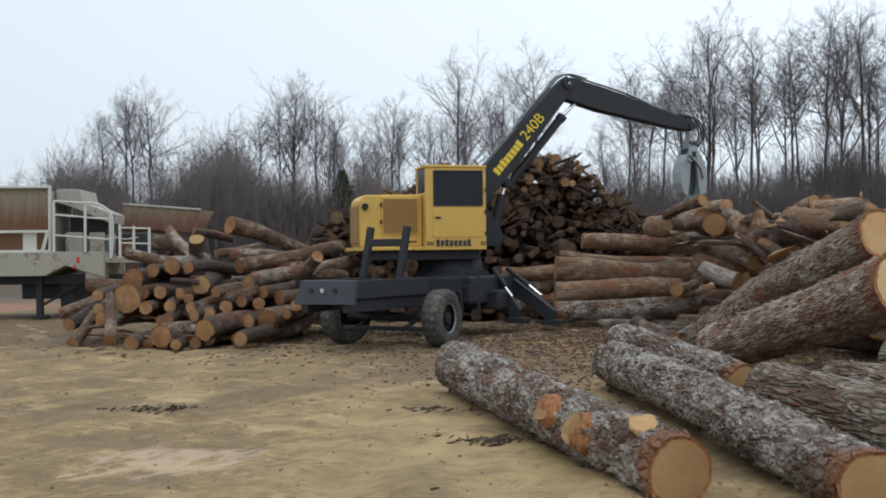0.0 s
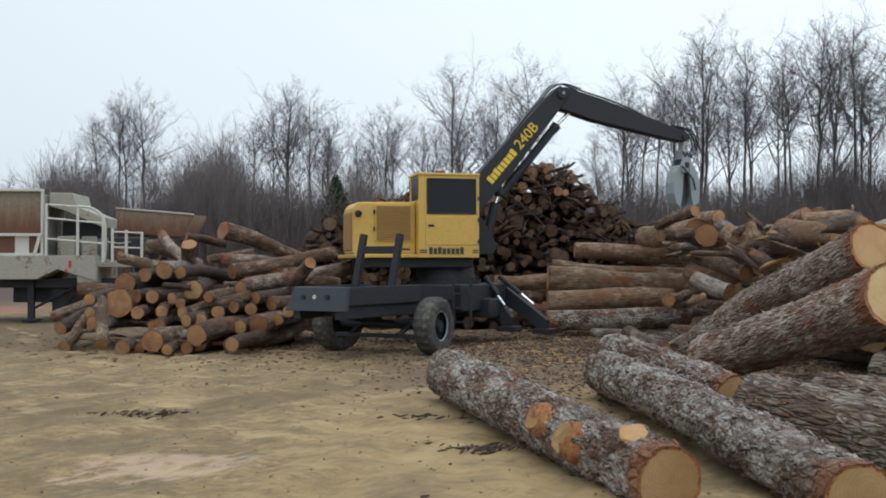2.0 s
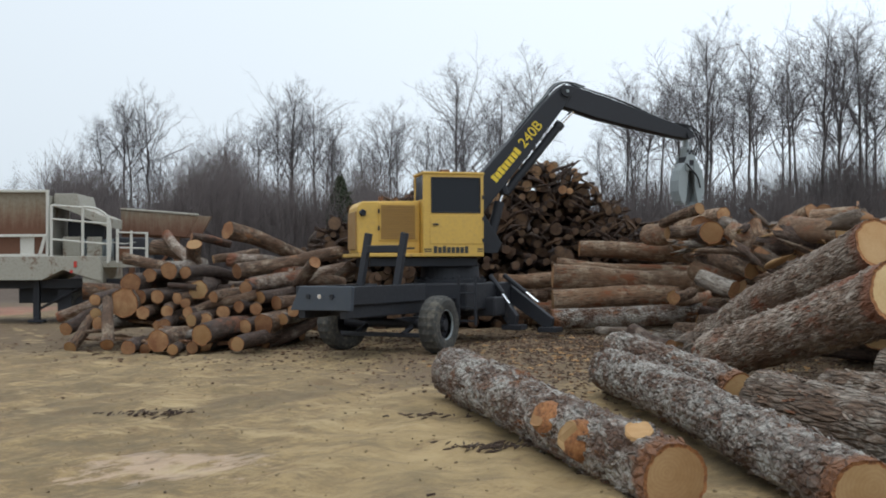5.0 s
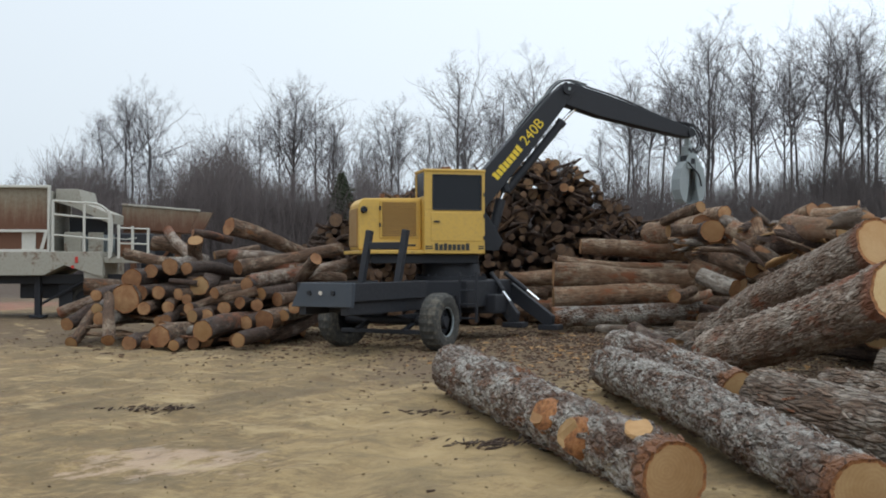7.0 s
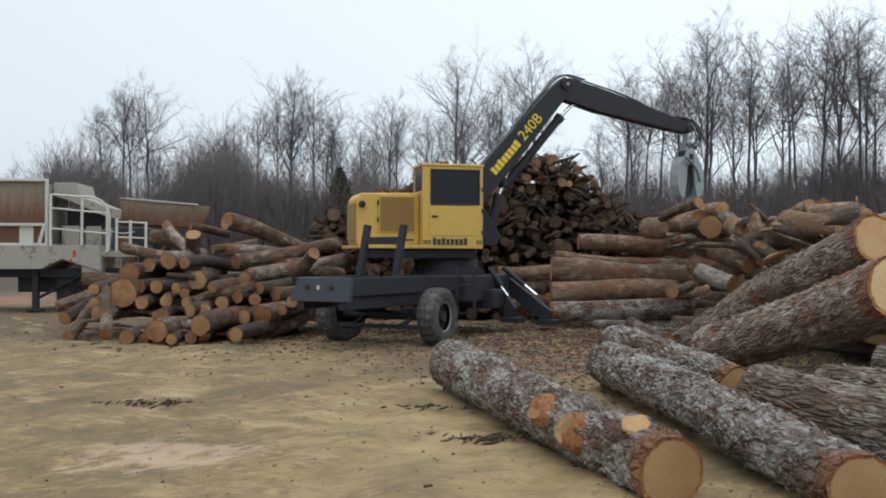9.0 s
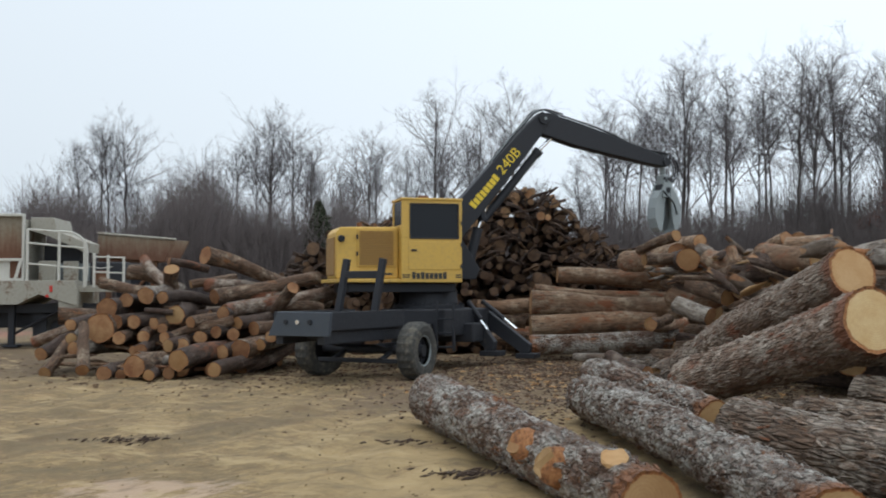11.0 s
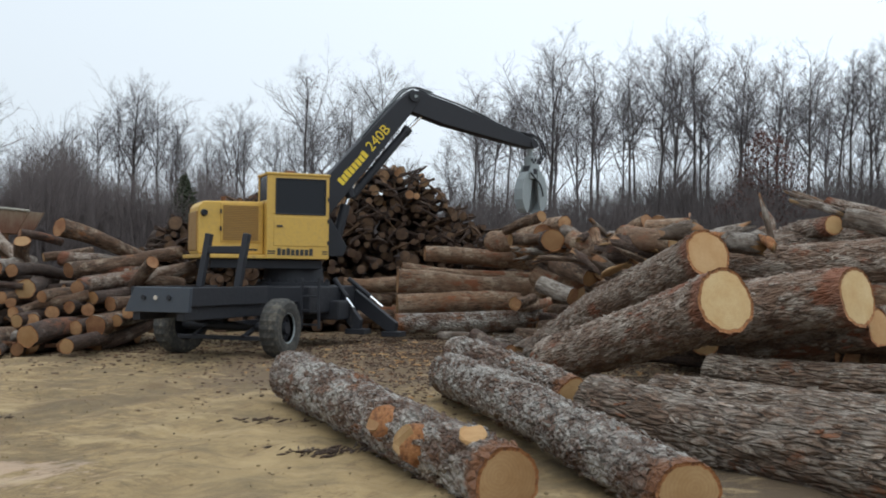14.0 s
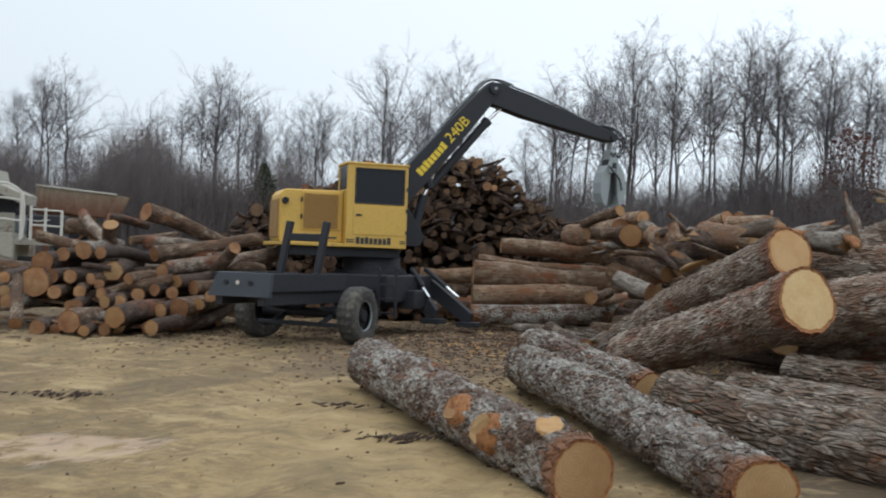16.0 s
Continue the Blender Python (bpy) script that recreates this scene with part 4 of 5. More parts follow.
stack_log(-4.85, 20.2, 0.58, 0.13, -49, 3.0)
stack_log(-4.36, 19.94, 0.43, 0.12, -39, 2.8)
stack_log(-4.97, 20.47, 0.73, 0.12, -43, 2.3)
stack_log(-3.66, 20.87, 1.0, 0.13, -30, 3.5)
stack_log(-3.13, 20.39, 0.63, 0.11, -25, 2.8)
stack_log(-3.91, 21.01, 1.17, 0.13, -3, 3.0)
stack_log(-5.95, 21.37, 1.45, 0.14, -5, 3.5)
stack_log(-5.27, 21.43, 1.5, 0.13, -21, 3.2)
stack_log(-2.91, 20.4, 0.74, 0.12, -31, 3.6)


# ---- the log loader ----
def build_wheel(parent, x, y, z, side):
    hub = empty("wheel", Matrix.Identity(4), "", "")
    del_keys = [k for k in hub.keys()]
    for k in del_keys:
        del hub[k]
    hub.parent = parent
    hub.location = (x, y, z)
    prof = [(-0.17, 0.28), (-0.19, 0.36), (-0.19, 0.46), (-0.155, 0.52), (-0.07, 0.54), (0.07, 0.54), (0.155, 0.52), (0.19, 0.46), (0.19, 0.36), (0.17, 0.28)]
    n, verts, faces = 44, [], []
    for i in range(n):
        a = 2 * math.pi * i / n
        for k, (w, r) in enumerate(prof):
            rr = r - (0.014 if k in (3, 4, 5, 6) and i % 2 else 0)
            verts.append((w, math.cos(a) * rr, math.sin(a) * rr))
    k = len(prof)
    for i in range(n):
        for j in range(k - 1):
            faces.append((i * k + j, i * k + j + 1, ((i + 1) % n) * k + j + 1, ((i + 1) % n) * k + j))
    mesh_ob("tyre", verts, faces, RUBBER, hub, "dusty black truck tyre")
    bm = bmesh.new()
    add_rod(bm, (-0.10, 0, 0), (side * 0.06, 0, 0), 0.285, 0.27, 32)
    add_rod(bm, (side * 0.05, 0, 0), (side * 0.15, 0, 0), 0.13, 0.10, 20)
    for i in range(8):
        a = i * math.pi / 4
        add_rod(bm, (side * 0.05, math.cos(a) * 0.18, math.sin(a) * 0.18), (side * 0.09, math.cos(a) * 0.18, math.sin(a) * 0.18), 0.022, None, 6)
    part("rim", bm, BLACK, hub)
    bm = bmesh.new()
    r = 0.275
    for i in range(32):
        a, b = 2 * math.pi * i / 32, 2 * math.pi * (i + 1) / 32
        add_rod(bm, (side * 0.145, math.cos(a) * r, math.sin(a) * r), (side * 0.145, math.cos(b) * r, math.sin(b) * r), 0.018, None, 6)
    part("rim_flange", bm, GREY, hub, "scuffed pale rim edge")
    return hub


def text_mesh(name, body, size, mat, parent, m, label=""):
    cu = bpy.data.curves.new(name, "FONT")
    cu.body, cu.size, cu.extrude, cu.align_x = body, size, 0.004, "LEFT"
    tmp = bpy.data.objects.new(name, cu)
    me = bpy.data.meshes.new_from_object(tmp)
    bpy.data.objects.remove(tmp)
    me.materials.clear()
    me.materials.append(mat)
    ob = new(name, me)
    ob.parent = parent
    ob.matrix_basis = m
    if label:
        ob["label"] = label
    return ob


def build_loader():
    stand = pose(0.41, 22.59, 0, 0, 0, -27)
    loader = empty("log_loader", stand, "yellow and black wheeled log loader with raised boom and open grapple", "log loader")
    # carrier: x across, y away from the towing end
    part("near_deck_box", prism([(-0.62, 0.86), (0.60, 0.86), (0.63, 1.27), (-0.42, 1.27)], -5.46, -5.36, 0.01), SLATE, loader, "dark slate end plate of the deck box")
    bm = bmesh.new()
    add_box(bm, -0.57, -0.50, -5.36, -2.7, 0.95, 1.27)
    add_box(bm, 0.50, 0.57, -5.36, -2.7, 0.95, 1.27)
    add_box(bm, -0.50, 0.50, -5.34, -2.7, 0.95, 1.0)
    part("deck_box", bm, BLACK, loader)
    for x in (-0.24, 0.0, 0.24):
        part("tail_lamp", rod((x, -5.455, 1.10), (x, -5.49, 1.10), 0.045, 0.04, 14), CHROME if x == 0 else BLACK, loader)
    bm = bmesh.new()
    for s in (-1, 1):
        add_box(bm, s * 0.42 - 0.07, s * 0.42 + 0.07, -5.4, 2.6, 0.72, 0.96)
    for y in (-4.6, -2.2, -0.6, 1.4):
        add_box(bm, -0.42, 0.42, y - 0.08, y + 0.08, 0.74, 0.92)
    part("chassis_frame", bm, BLACK, loader)
    part("axle", rod((-1.0, -3.05, 0.53), (1.0, -3.05, 0.53), 0.085, None, 14), BLACK, loader)
    bm = bmesh.new()
    for s in (-1, 1):
        for k in range(4):
            add_box(bm, s * 0.5 - 0.05, s * 0.5 + 0.05, -3.05 - 0.65 + k * 0.09, -3.05 + 0.65 - k * 0.09, 0.64 - k * 0.022, 0.66 - k * 0.022, None, 0)
        add_rod(bm, (s * 0.5, -3.5, 0.35), (s * 0.5, -3.05, 0.5), 0.05)
    part("leaf_spring", bm, BLACK, loader)
    part("tie_bar", box(-0.85, 0.85, -3.5, -3.42, 0.30, 0.38), BLACK, loader)
    build_wheel(loader, 1.02, -3.05, 0.52, 1)
    build_wheel(loader, -1.08, -3.05, 0.52, -1).rotation_euler = (0, 0, -0.3)
    for x in (-0.40, 0.38):
        bm = bmesh.new()
        add_box(bm, -0.06, 0.06, -0.06, 0.06, 0, 1.0, pose(x, -3.5, 1.24, -6, 7, 0))
        part("stake", bm, BLACK, loader)
    part("stake_crossbar", box(-0.34, 0.44, -3.48, -3.40, 1.86, 2.0), BLACK, loader)
    # pedestal and turntable
    bm = bmesh.new()
    add_box(bm, -0.75, 0.75, -1.3, 1.3, 0.70, 1.25, None, 0.03)
    add_box(bm, -0.95, 0.95, -0.35, 0.35, 0.55, 0.95, None, 0.03)
    part("pedestal", bm, BLACK, loader)
    # outriggers: upper link, ram with a bright rod, foot
    for s in (-1, 1):
        for y, xf, zf in ((0.30, 1.12, 0.34), (1.05, 1.64, 0.26)):
            arm = part("outrigger", prism([(s * 0.50, 1.18), (s * 0.70, 1.20), (s * (xf + 0.08), zf + 0.2), (s * (xf + 0.05), zf), (s * (xf - 0.12), zf), (s * 0.50, 0.95)], y - 0.09, y + 0.09, 0.012), BLACK, loader)
            part("foot", box(s * xf - 0.22, s * xf + 0.22, y - 0.2, y + 0.2, zf - 0.1, zf + 0.01), BLACK, arm)
            part("ram", rod((s * 0.62, y - 0.15, 1.40), (s * (0.45 + 0.42 * xf), y - 0.15, 1.02), 0.055, None, 12), BLACK, arm)
            part("ram_rod", rod((s * (0.35 + 0.42 * xf), y - 0.15, 1.10), (s * (0.28 + 0.70 * xf), y - 0.15, 0.80), 0.032, None, 10), CHROME, arm, "bright polished ram rod")
    # ladder on the near flank
    for x in (0.62, 1.0):
        part("ladder_rail", box(x - 0.025, x + 0.025, -1.42, -1.36, 0.42, 1.42, None, 0.006), BLACK, loader)
    for z in (0.5, 0.78, 1.06, 1.34):
        part("ladder_rung", box(0.64, 0.98, -1.415, -1.365, z - 0.018, z + 0.018, None, 0.005), BLACK, loader)

    # upper works, slewed: x ahead along the boom, y to the machine's left
    up = stand.inverted() @ pose(0.17, 22.70, 0, 0, 0, 14)

    def upper(ob):
        ob.matrix_basis = up @ ob.matrix_basis
        return ob

    bm = bmesh.new()
    add_box(bm, -1.9, 0.40, -0.8, 1.0, 1.60, 1.795, None, 0.02)
    upper(part("slew_frame", bm, BLACK, loader))
    upper(part("turntable", rod((0, 0, 1.22), (0, 0, 1.62), 0.66, 0.62, 40), BLACK, loader))
    ring = upper(part("slew_ring", rod((0, 0, 1.24), (0, 0, 1.33), 0.78, None, 40), BLACK, loader))
    for k in range(22):
        a = 2 * math.pi * k / 22
        part("bolt", rod((math.cos(a) * 0.72, math.sin(a) * 0.72, 1.32), (math.cos(a) * 0.72, math.sin(a) * 0.72, 1.375), 0.03, None, 6), BLACK, ring)
    bm = bmesh.new()
    add_box(bm, -2.15, 0.50, -0.95, 1.3, 1.80, 1.88, None, 0.015)
    upper(part("platform", bm, YELLOW, loader))
    upper(part("valve_box", box(-0.1, 0.45, 0.75, 1.2, 1.885, 2.15, None, 0.02), YELLOW, loader))
    for y in (-0.12, 0.30):
        upper(part("boom_bracket", prism([(-0.3, 1.885), (1.05, 1.885), (1.15, 2.1), (0.75, 2.75), (0.25, 3.0), (-0.15, 2.75)], y, y + 0.05, 0.012), BLACK, loader))
    # engine house with grille
    house = upper(part("engine_house", prism([(-2.15, 1.885), (-0.83, 1.885), (-0.83, 2.97), (-2.05, 2.95), (-2.15, 2.84)], -0.75, 0.4, 0.03), YELLOW, loader))
    gx0, gx1 = -1.66, -0.95
    frame_part = part("grille_door", box(gx0 - 0.05, gx1 + 0.05, -0.775, -0.745, 2.13, 2.92, None, 0.008), YELLOW, house)
    for k in range(20):
        z = 2.17 + k * 0.0355
        part("louvre", box(gx0, gx1, -0.80, -0.772, z, z + 0.024, None, 0), GRILLE, frame_part)
    for z in (2.35, 2.7):
        part("hinge", rod((gx0 - 0.05, -0.79, z), (gx0 - 0.05, -0.79, z + 0.09), 0.02, None, 8), BLACK, frame_part)
    lamp = part("work_lamp", rod((-2.04, -0.76, 2.71), (-2.04, -0.86, 2.71), 0.075, 0.06, 16), BLACK, house)
    part("lamp_lens", rod((-2.04, -0.855, 2.71), (-2.04, -0.868, 2.71), 0.055, None, 16), GLASS, lamp)
    part("rear_cowl", box(-2.18, -2.08, -0.68, 0.35, 1.95, 2.75, None, 0.02), GRILLE, house)
    part("sill_stripe", box(-1.25, -0.95, -0.757, -0.748, 1.96, 2.0, None, 0), DECAL_DARK, house)
    part("exhaust", rod((-1.5, 0.1, 2.93), (-1.5, 0.1, 3.1), 0.06, 0.055, 14), RUST, house)
    # cab
    bm = bmesh.new()
    x0, x1, y0, y1, z0, z1 = -0.82, 0.48, -1.0, -0.13, 1.885, 3.53
    add_box(bm, x0, x1, y0, y0 + 0.05, z0 - 0.08, 2.73, None, 0.012)
    cab = upper(part("cab", bm, YELLOW, loader, "yellow steel operator cab"))
    part("rear_pillar", box(x0, x0 + 0.19, y0 + 0.002, y0 + 0.048, 2.73, z1, None, 0.008), YELLOW, cab)
    part("front_pillar", box(x1 - 0.09, x1, y0 + 0.002, y0 + 0.048, 2.73, z1, None, 0.008), YELLOW, cab)
    part("window_header", box(x0 + 0.19, x1 - 0.09, y0 + 0.002, y0 + 0.048, 3.43, z1, None, 0.008), YELLOW, cab)
    part("rear_panel", box(x0, x0 + 0.05, y0 + 0.05, y1, z0, 3.0, None, 0.008), YELLOW, cab)
    part("far_pillar", box(x0, x0 + 0.05, y1 - 0.1, y1, 3.0, z1, None, 0.008), YELLOW, cab)
    part("far_panel", box(x0, x1, y1 - 0.05, y1 - 0.002, z0, z1 - 0.02, None, 0.008), YELLOW, cab)
    part("roof", box(x0 - 0.02, x1 + 0.02, y0 - 0.02, y1 + 0.02, z1 - 0.02, z1 + 0.035, None, 0.018), YELLOW, cab)
    part("door_panel", box(x0 + 0.14, x1 - 0.05, y0 - 0.012, y0 + 0.006, z0 + 0.18, 2.66, None, 0.008), YELLOW, cab)
    part("side_window", box(x0 + 0.19, x1 - 0.09, y0 + 0.012, y0 + 0.03, 2.73, 3.43, None, 0.004), GLASS, cab, "dark tinted side window")
    for a in (((x0 + 0.18, y0 - 0.004, 2.72), (x1 - 0.08, y0 - 0.004, 2.72)), ((x0 + 0.18, y0 - 0.004, 3.44), (x1 - 0.08, y0 - 0.004, 3.44)),
              ((x0 + 0.18, y0 - 0.004, 2.72), (x0 + 0.18, y0 - 0.004, 3.44)), ((x1 - 0.08, y0 - 0.004, 2.72), (x1 - 0.08, y0 - 0.004, 3.44))):
        part("window_seal", rod(*a, 0.014, None, 8), BLACK, cab)
    part("rear_window", box(x0 + 0.012, x0 + 0.03, y0 + 0.05, y1 - 0.1, 3.0, z1 - 0.03, None, 0.003), GLASS, cab)
    part("front_window", box(x1 - 0.03, x1 - 0.012, y0 + 0.05, y1 - 0.05, z0, z1 - 0.03, None, 0.004), GLASS, cab, "dark full-height front window behind a guard")
    for k in range(7):
        y = y0 + 0.07 + k * 0.12
        part("guard_bar", box(x1 + 0.005, x1 + 0.03, y - 0.012, y + 0.012, z0 + 0.02, z1 - 0.05, None, 0), BLACK, cab)
    part("door_handle", box(x0 + 0.2, x0 + 0.32, y0 - 0.04, y0 - 0.012, 2.45, 2.49, None, 0.006), BLACK, cab)
    for z in (2.1, 2.55, 3.0):
        part("door_hinge", rod((x1 - 0.02, y0 - 0.015, z), (x1 - 0.02, y0 - 0.015, z + 0.08), 0.018, None, 8), BLACK, cab)
    part("roof_lamp", box(-0.35, -0.15, -0.62, -0.45, z1 + 0.035, z1 + 0.12, None, 0.02), RUST, cab)
    # maker's name as plain bars along the sill
    for k in range(8):
        xx = x0 + 0.22 + k * 0.095
        part("lettering_bar", box(xx, xx + 0.075, y0 - 0.007, y0 + 0.002, 1.875, 2.02 if k in (0, 2, 7) else 2.0, None, 0), DECAL_DARK, cab)
    for xx, ll in ((x0 + 0.02, 0.16), (x1 - 0.14, 0.12)):
        for z in (1.90, 1.945):
            part("stripe", box(xx, xx + ll, y0 - 0.006, y0 + 0.002, z, z + 0.025, None, 0), DECAL_DARK, cab)
    # handrail on the far side
    upper(tube("handrail", [(0.45, 1.25, 1.88), (0.45, 1.25, 2.75), (0.35, 1.25, 2.88), (-0.3, 1.25, 2.88), (-0.4, 1.25, 2.75), (-0.4, 1.25, 1.88)], 0.024, YELLOW, loader))
    upper(part("rail_bar", rod((-0.4, 1.25, 2.4), (0.45, 1.25, 2.4), 0.018), YELLOW, loader))

    # boom
    yb = 0.12
    foot, elbow, tip = Vector((0.0, yb, 2.35)), Vector((2.68, yb, 5.50)), Vector((5.72, yb, 4.66))
    dirb = (elbow - foot).normalized()
    dirs = (tip - elbow).normalized()
    low = Vector((dirb.z, 0, -dirb.x))

    def beam(name, a, d, stations, half):
        """Welded box arm: stations of distance, rise above and drop below the line."""
        nrm = Vector((-d.z, 0, d.x))
        top_line = [a + d * s + nrm * t for s, t, _ in stations]
        low_line = [a + d * s - nrm * t for s, _, t in stations]
        o = [(p.x, p.z) for p in low_line + top_line[::-1]]
        return upper(part(name, prism(o, yb - half, yb + half, 0.018), BLACK, loader))

    length_b, length_s = (elbow - foot).length, (tip - elbow).length
    boom = beam("boom", foot, dirb, [(-0.22, 0.18, 0.18), (0.5, 0.30, 0.30), (2.2, 0.27, 0.27), (length_b - 0.3, 0.20, 0.20), (length_b + 0.12, 0.13, 0.14)], 0.19)
    stick = beam("stick_boom", elbow, dirs, [(-0.16, 0.06, 0.20), (0.05, 0.17, 0.34), (0.9, 0.18, 0.35), (length_s - 0.4, 0.10, 0.21), (length_s + 0.06, 0.05, 0.15)], 0.17)
    for p, r, w in ((elbow, 0.12, 0.25), (foot, 0.16, 0.3), (tip + Vector((0, 0, -0.05)), 0.09, 0.22)):
        upper(part("pivot_pin", rod(p + Vector((0, -w, 0)), p + Vector((0, w, 0)), r, None, 20), BLACK, loader))
    upper(part("pin_cap", rod(elbow + Vector((0.02, -0.252, 0)), elbow + Vector((0.02, -0.262, 0)), 0.035, None, 12), GREY, loader))
    # stick ram under the boom
    a, b = Vector((1.30, yb, 3.20)), Vector((2.62, yb, 4.80))
    upper(part("stick_ram", rod(a, b, 0.095, None, 16), BLACK, loader))
    upper(part("ram_gland", rod(b - (b - a).normalized() * 0.12, b, 0.115, None, 16), BLACK, loader))
    upper(part("stick_ram_rod", rod(b, (3.02, yb, 5.20), 0.042, None, 14), CHROME, loader, "bright polished ram rod"))
    upper(part("ram_bracket", rod(Vector((1.30, yb, 3.20)), Vector((1.12, yb, 3.6)), 0.12, None, 10), BLACK, loader))
    # lift ram from the bracket to the boom
    upper(part("lift_ram", rod((0.88, yb - 0.02, 1.95), (1.17, yb - 0.02, 3.02), 0.11, None, 16), BLACK, loader))
    upper(part("lift_ram_rod", rod((1.17, yb - 0.02, 3.0), (1.42, yb - 0.02, 3.66), 0.05, None, 12), CHROME, loader, "bright polished ram rod"))
    # hoses
    for k in range(3):
        q = 0.12 * (k - 1)
        upper(tube("hose", [foot + dirb * 2.6 - low * 0.27 + Vector((0, q, 0)), elbow - dirb * 0.45 - low * 0.26 + Vector((0, q, 0)), elbow + Vector((-0.05, q, 0.20 + 0.02 * k)), elbow + dirs * 0.5 + Vector((0, q, 0.27))], 0.018, GREY if k == 1 else BLACK, loader))
        upper(tube("hose", [tip + Vector((-0.35, q, 0.22)), tip + Vector((0.15, q, 0.10)), tip + Vector((0.32, q, -0.16 - 0.05 * k)), tip + Vector((0.26, q, -0.4)), tip + Vector((0.06, q * 0.5, -0.62))], 0.018, BLACK, loader))
    upper(tube("hose", [elbow + dirs * 0.5 + Vector((0, 0.05, 0.27)), elbow.lerp(tip, 0.5) + Vector((0, 0.05, 0.26)), tip + Vector((-0.4, 0.05, 0.20))], 0.02, BLACK, loader))
    # lettering on the boom
    ang = math.degrees(math.atan2(dirb.z, dirb.x))
    for k in range(8):
        p = foot + dirb * (1.50 + k * 0.115) + low * 0.10
        part_h = 0.18 if k in (0, 2, 7) else 0.16
        upper(part("lettering_bar", box(0, 0.09, -0.004, 0.004, 0.0, part_h, pose(p.x, yb - 0.196, p.z, 0, -ang, 0), 0), DECAL, loader))
    p = foot + dirb * 2.50 + low * 0.10
    upper(text_mesh("model_number", "240B", 0.33, DECAL, loader, pose(p.x, yb - 0.197, p.z, 0, -ang, 0) @ pose(0, 0, 0, 90, 0, 0), "yellow model number on the boom"))

    # grapple
    g = tip + Vector((-0.02, 0, -0.12))
    grap = empty("grapple", Matrix.Identity(4), "", "")
    for k in [k for k in grap.keys()]:
        del grap[k]
    grap["label"] = "pale grey steel log grapple with two curved jaws"
    grap.parent = loader
    grap.matrix_basis = up @ Matrix.Translation(g) @ pose(0, 0, 0, 0, 0, 8) @ Matrix.Diagonal((0.44, 0.85, 0.72, 1))
    part("swivel", rod((0, 0, 0.1), (0, 0, -0.35), 0.09, 0.14, 20), GREY, grap)
    part("rotator", box(-0.17, 0.17, -0.17, 0.17, -0.62, -0.30, None, 0.03), GREY, grap)
    for y in (-0.26, 0.2):
        part("head_plate", prism([(-0.20, -0.55), (0.20, -0.55), (0.36, -0.80), (0.34, -1.05), (-0.34, -1.05), (-0.36, -0.80)], y, y + 0.06, 0.01), GREY, grap)
    for x, z in ((-0.11, -0.42), (0.11, -0.42), (0.0, -0.50)):
        part("link_pin", rod((x, -0.20, z), (x, -0.16, z), 0.055, None, 12), BLACK, grap)
    # no hole is cut: a black plate gives the opening its shade
    part("pin_slot", box(-0.13, 0.13, -0.275, -0.255, -0.90, -0.72, None, 0.004), BLACK, grap, "black plate drawn for the shaded opening in the grapple head")
    tube("jaw_hose", [(-0.35, -0.29, -0.85), (-0.1, -0.34, -1.05), (0.2, -0.36, -1.25), (0.42, -0.34, -1.6)], 0.028, BLACK, grap)
    part("head_core", box(-0.22, 0.22, -0.18, 0.18, -0.95, -0.6, None, 0.03), BLACK, grap)
    for s in (-1, 1):
        outer = [(0.10, -0.82), (0.34, -0.80), (0.60, -1.05), (0.74, -1.38), (0.74, -1.72), (0.58, -2.02), (0.40, -2.15)]
        inner = [(0.32, -2.08), (0.24, -1.85), (0.18, -1.55), (0.15, -1.30), (0.12, -1.18), (0.10, -1.10)]
        o = [(s * x, z) for x, z in outer + inner]
        if s < 0:
            o = o[::-1]
        bm = bmesh.new()
        ys = ((-0.30, -0.24), (0.24, 0.30)) if s > 0 else ((-0.2, -0.14), (0.14, 0.20))
        for ya, yb2 in ys:
            add_prism(bm, o, ya, yb2, 0.008)
        w = ys[1][0]
        for k in range(1, 6):
            (xa, za), (xb, zb) = outer[k], outer[k + 1]
            add_prism(bm, [(s * xa, za), (s * xb, zb), (s * (xb - 0.04), zb), (s * (xa - 0.04), za)], -w, w, 0.004)
        part("jaw", bm, GREY, grap)
        part("jaw_ram", rod((s * 0.3, 0, -0.92), (-s * 0.3, 0, -1.0), 0.06, None, 12), BLACK, grap)
    return loader


build_loader()


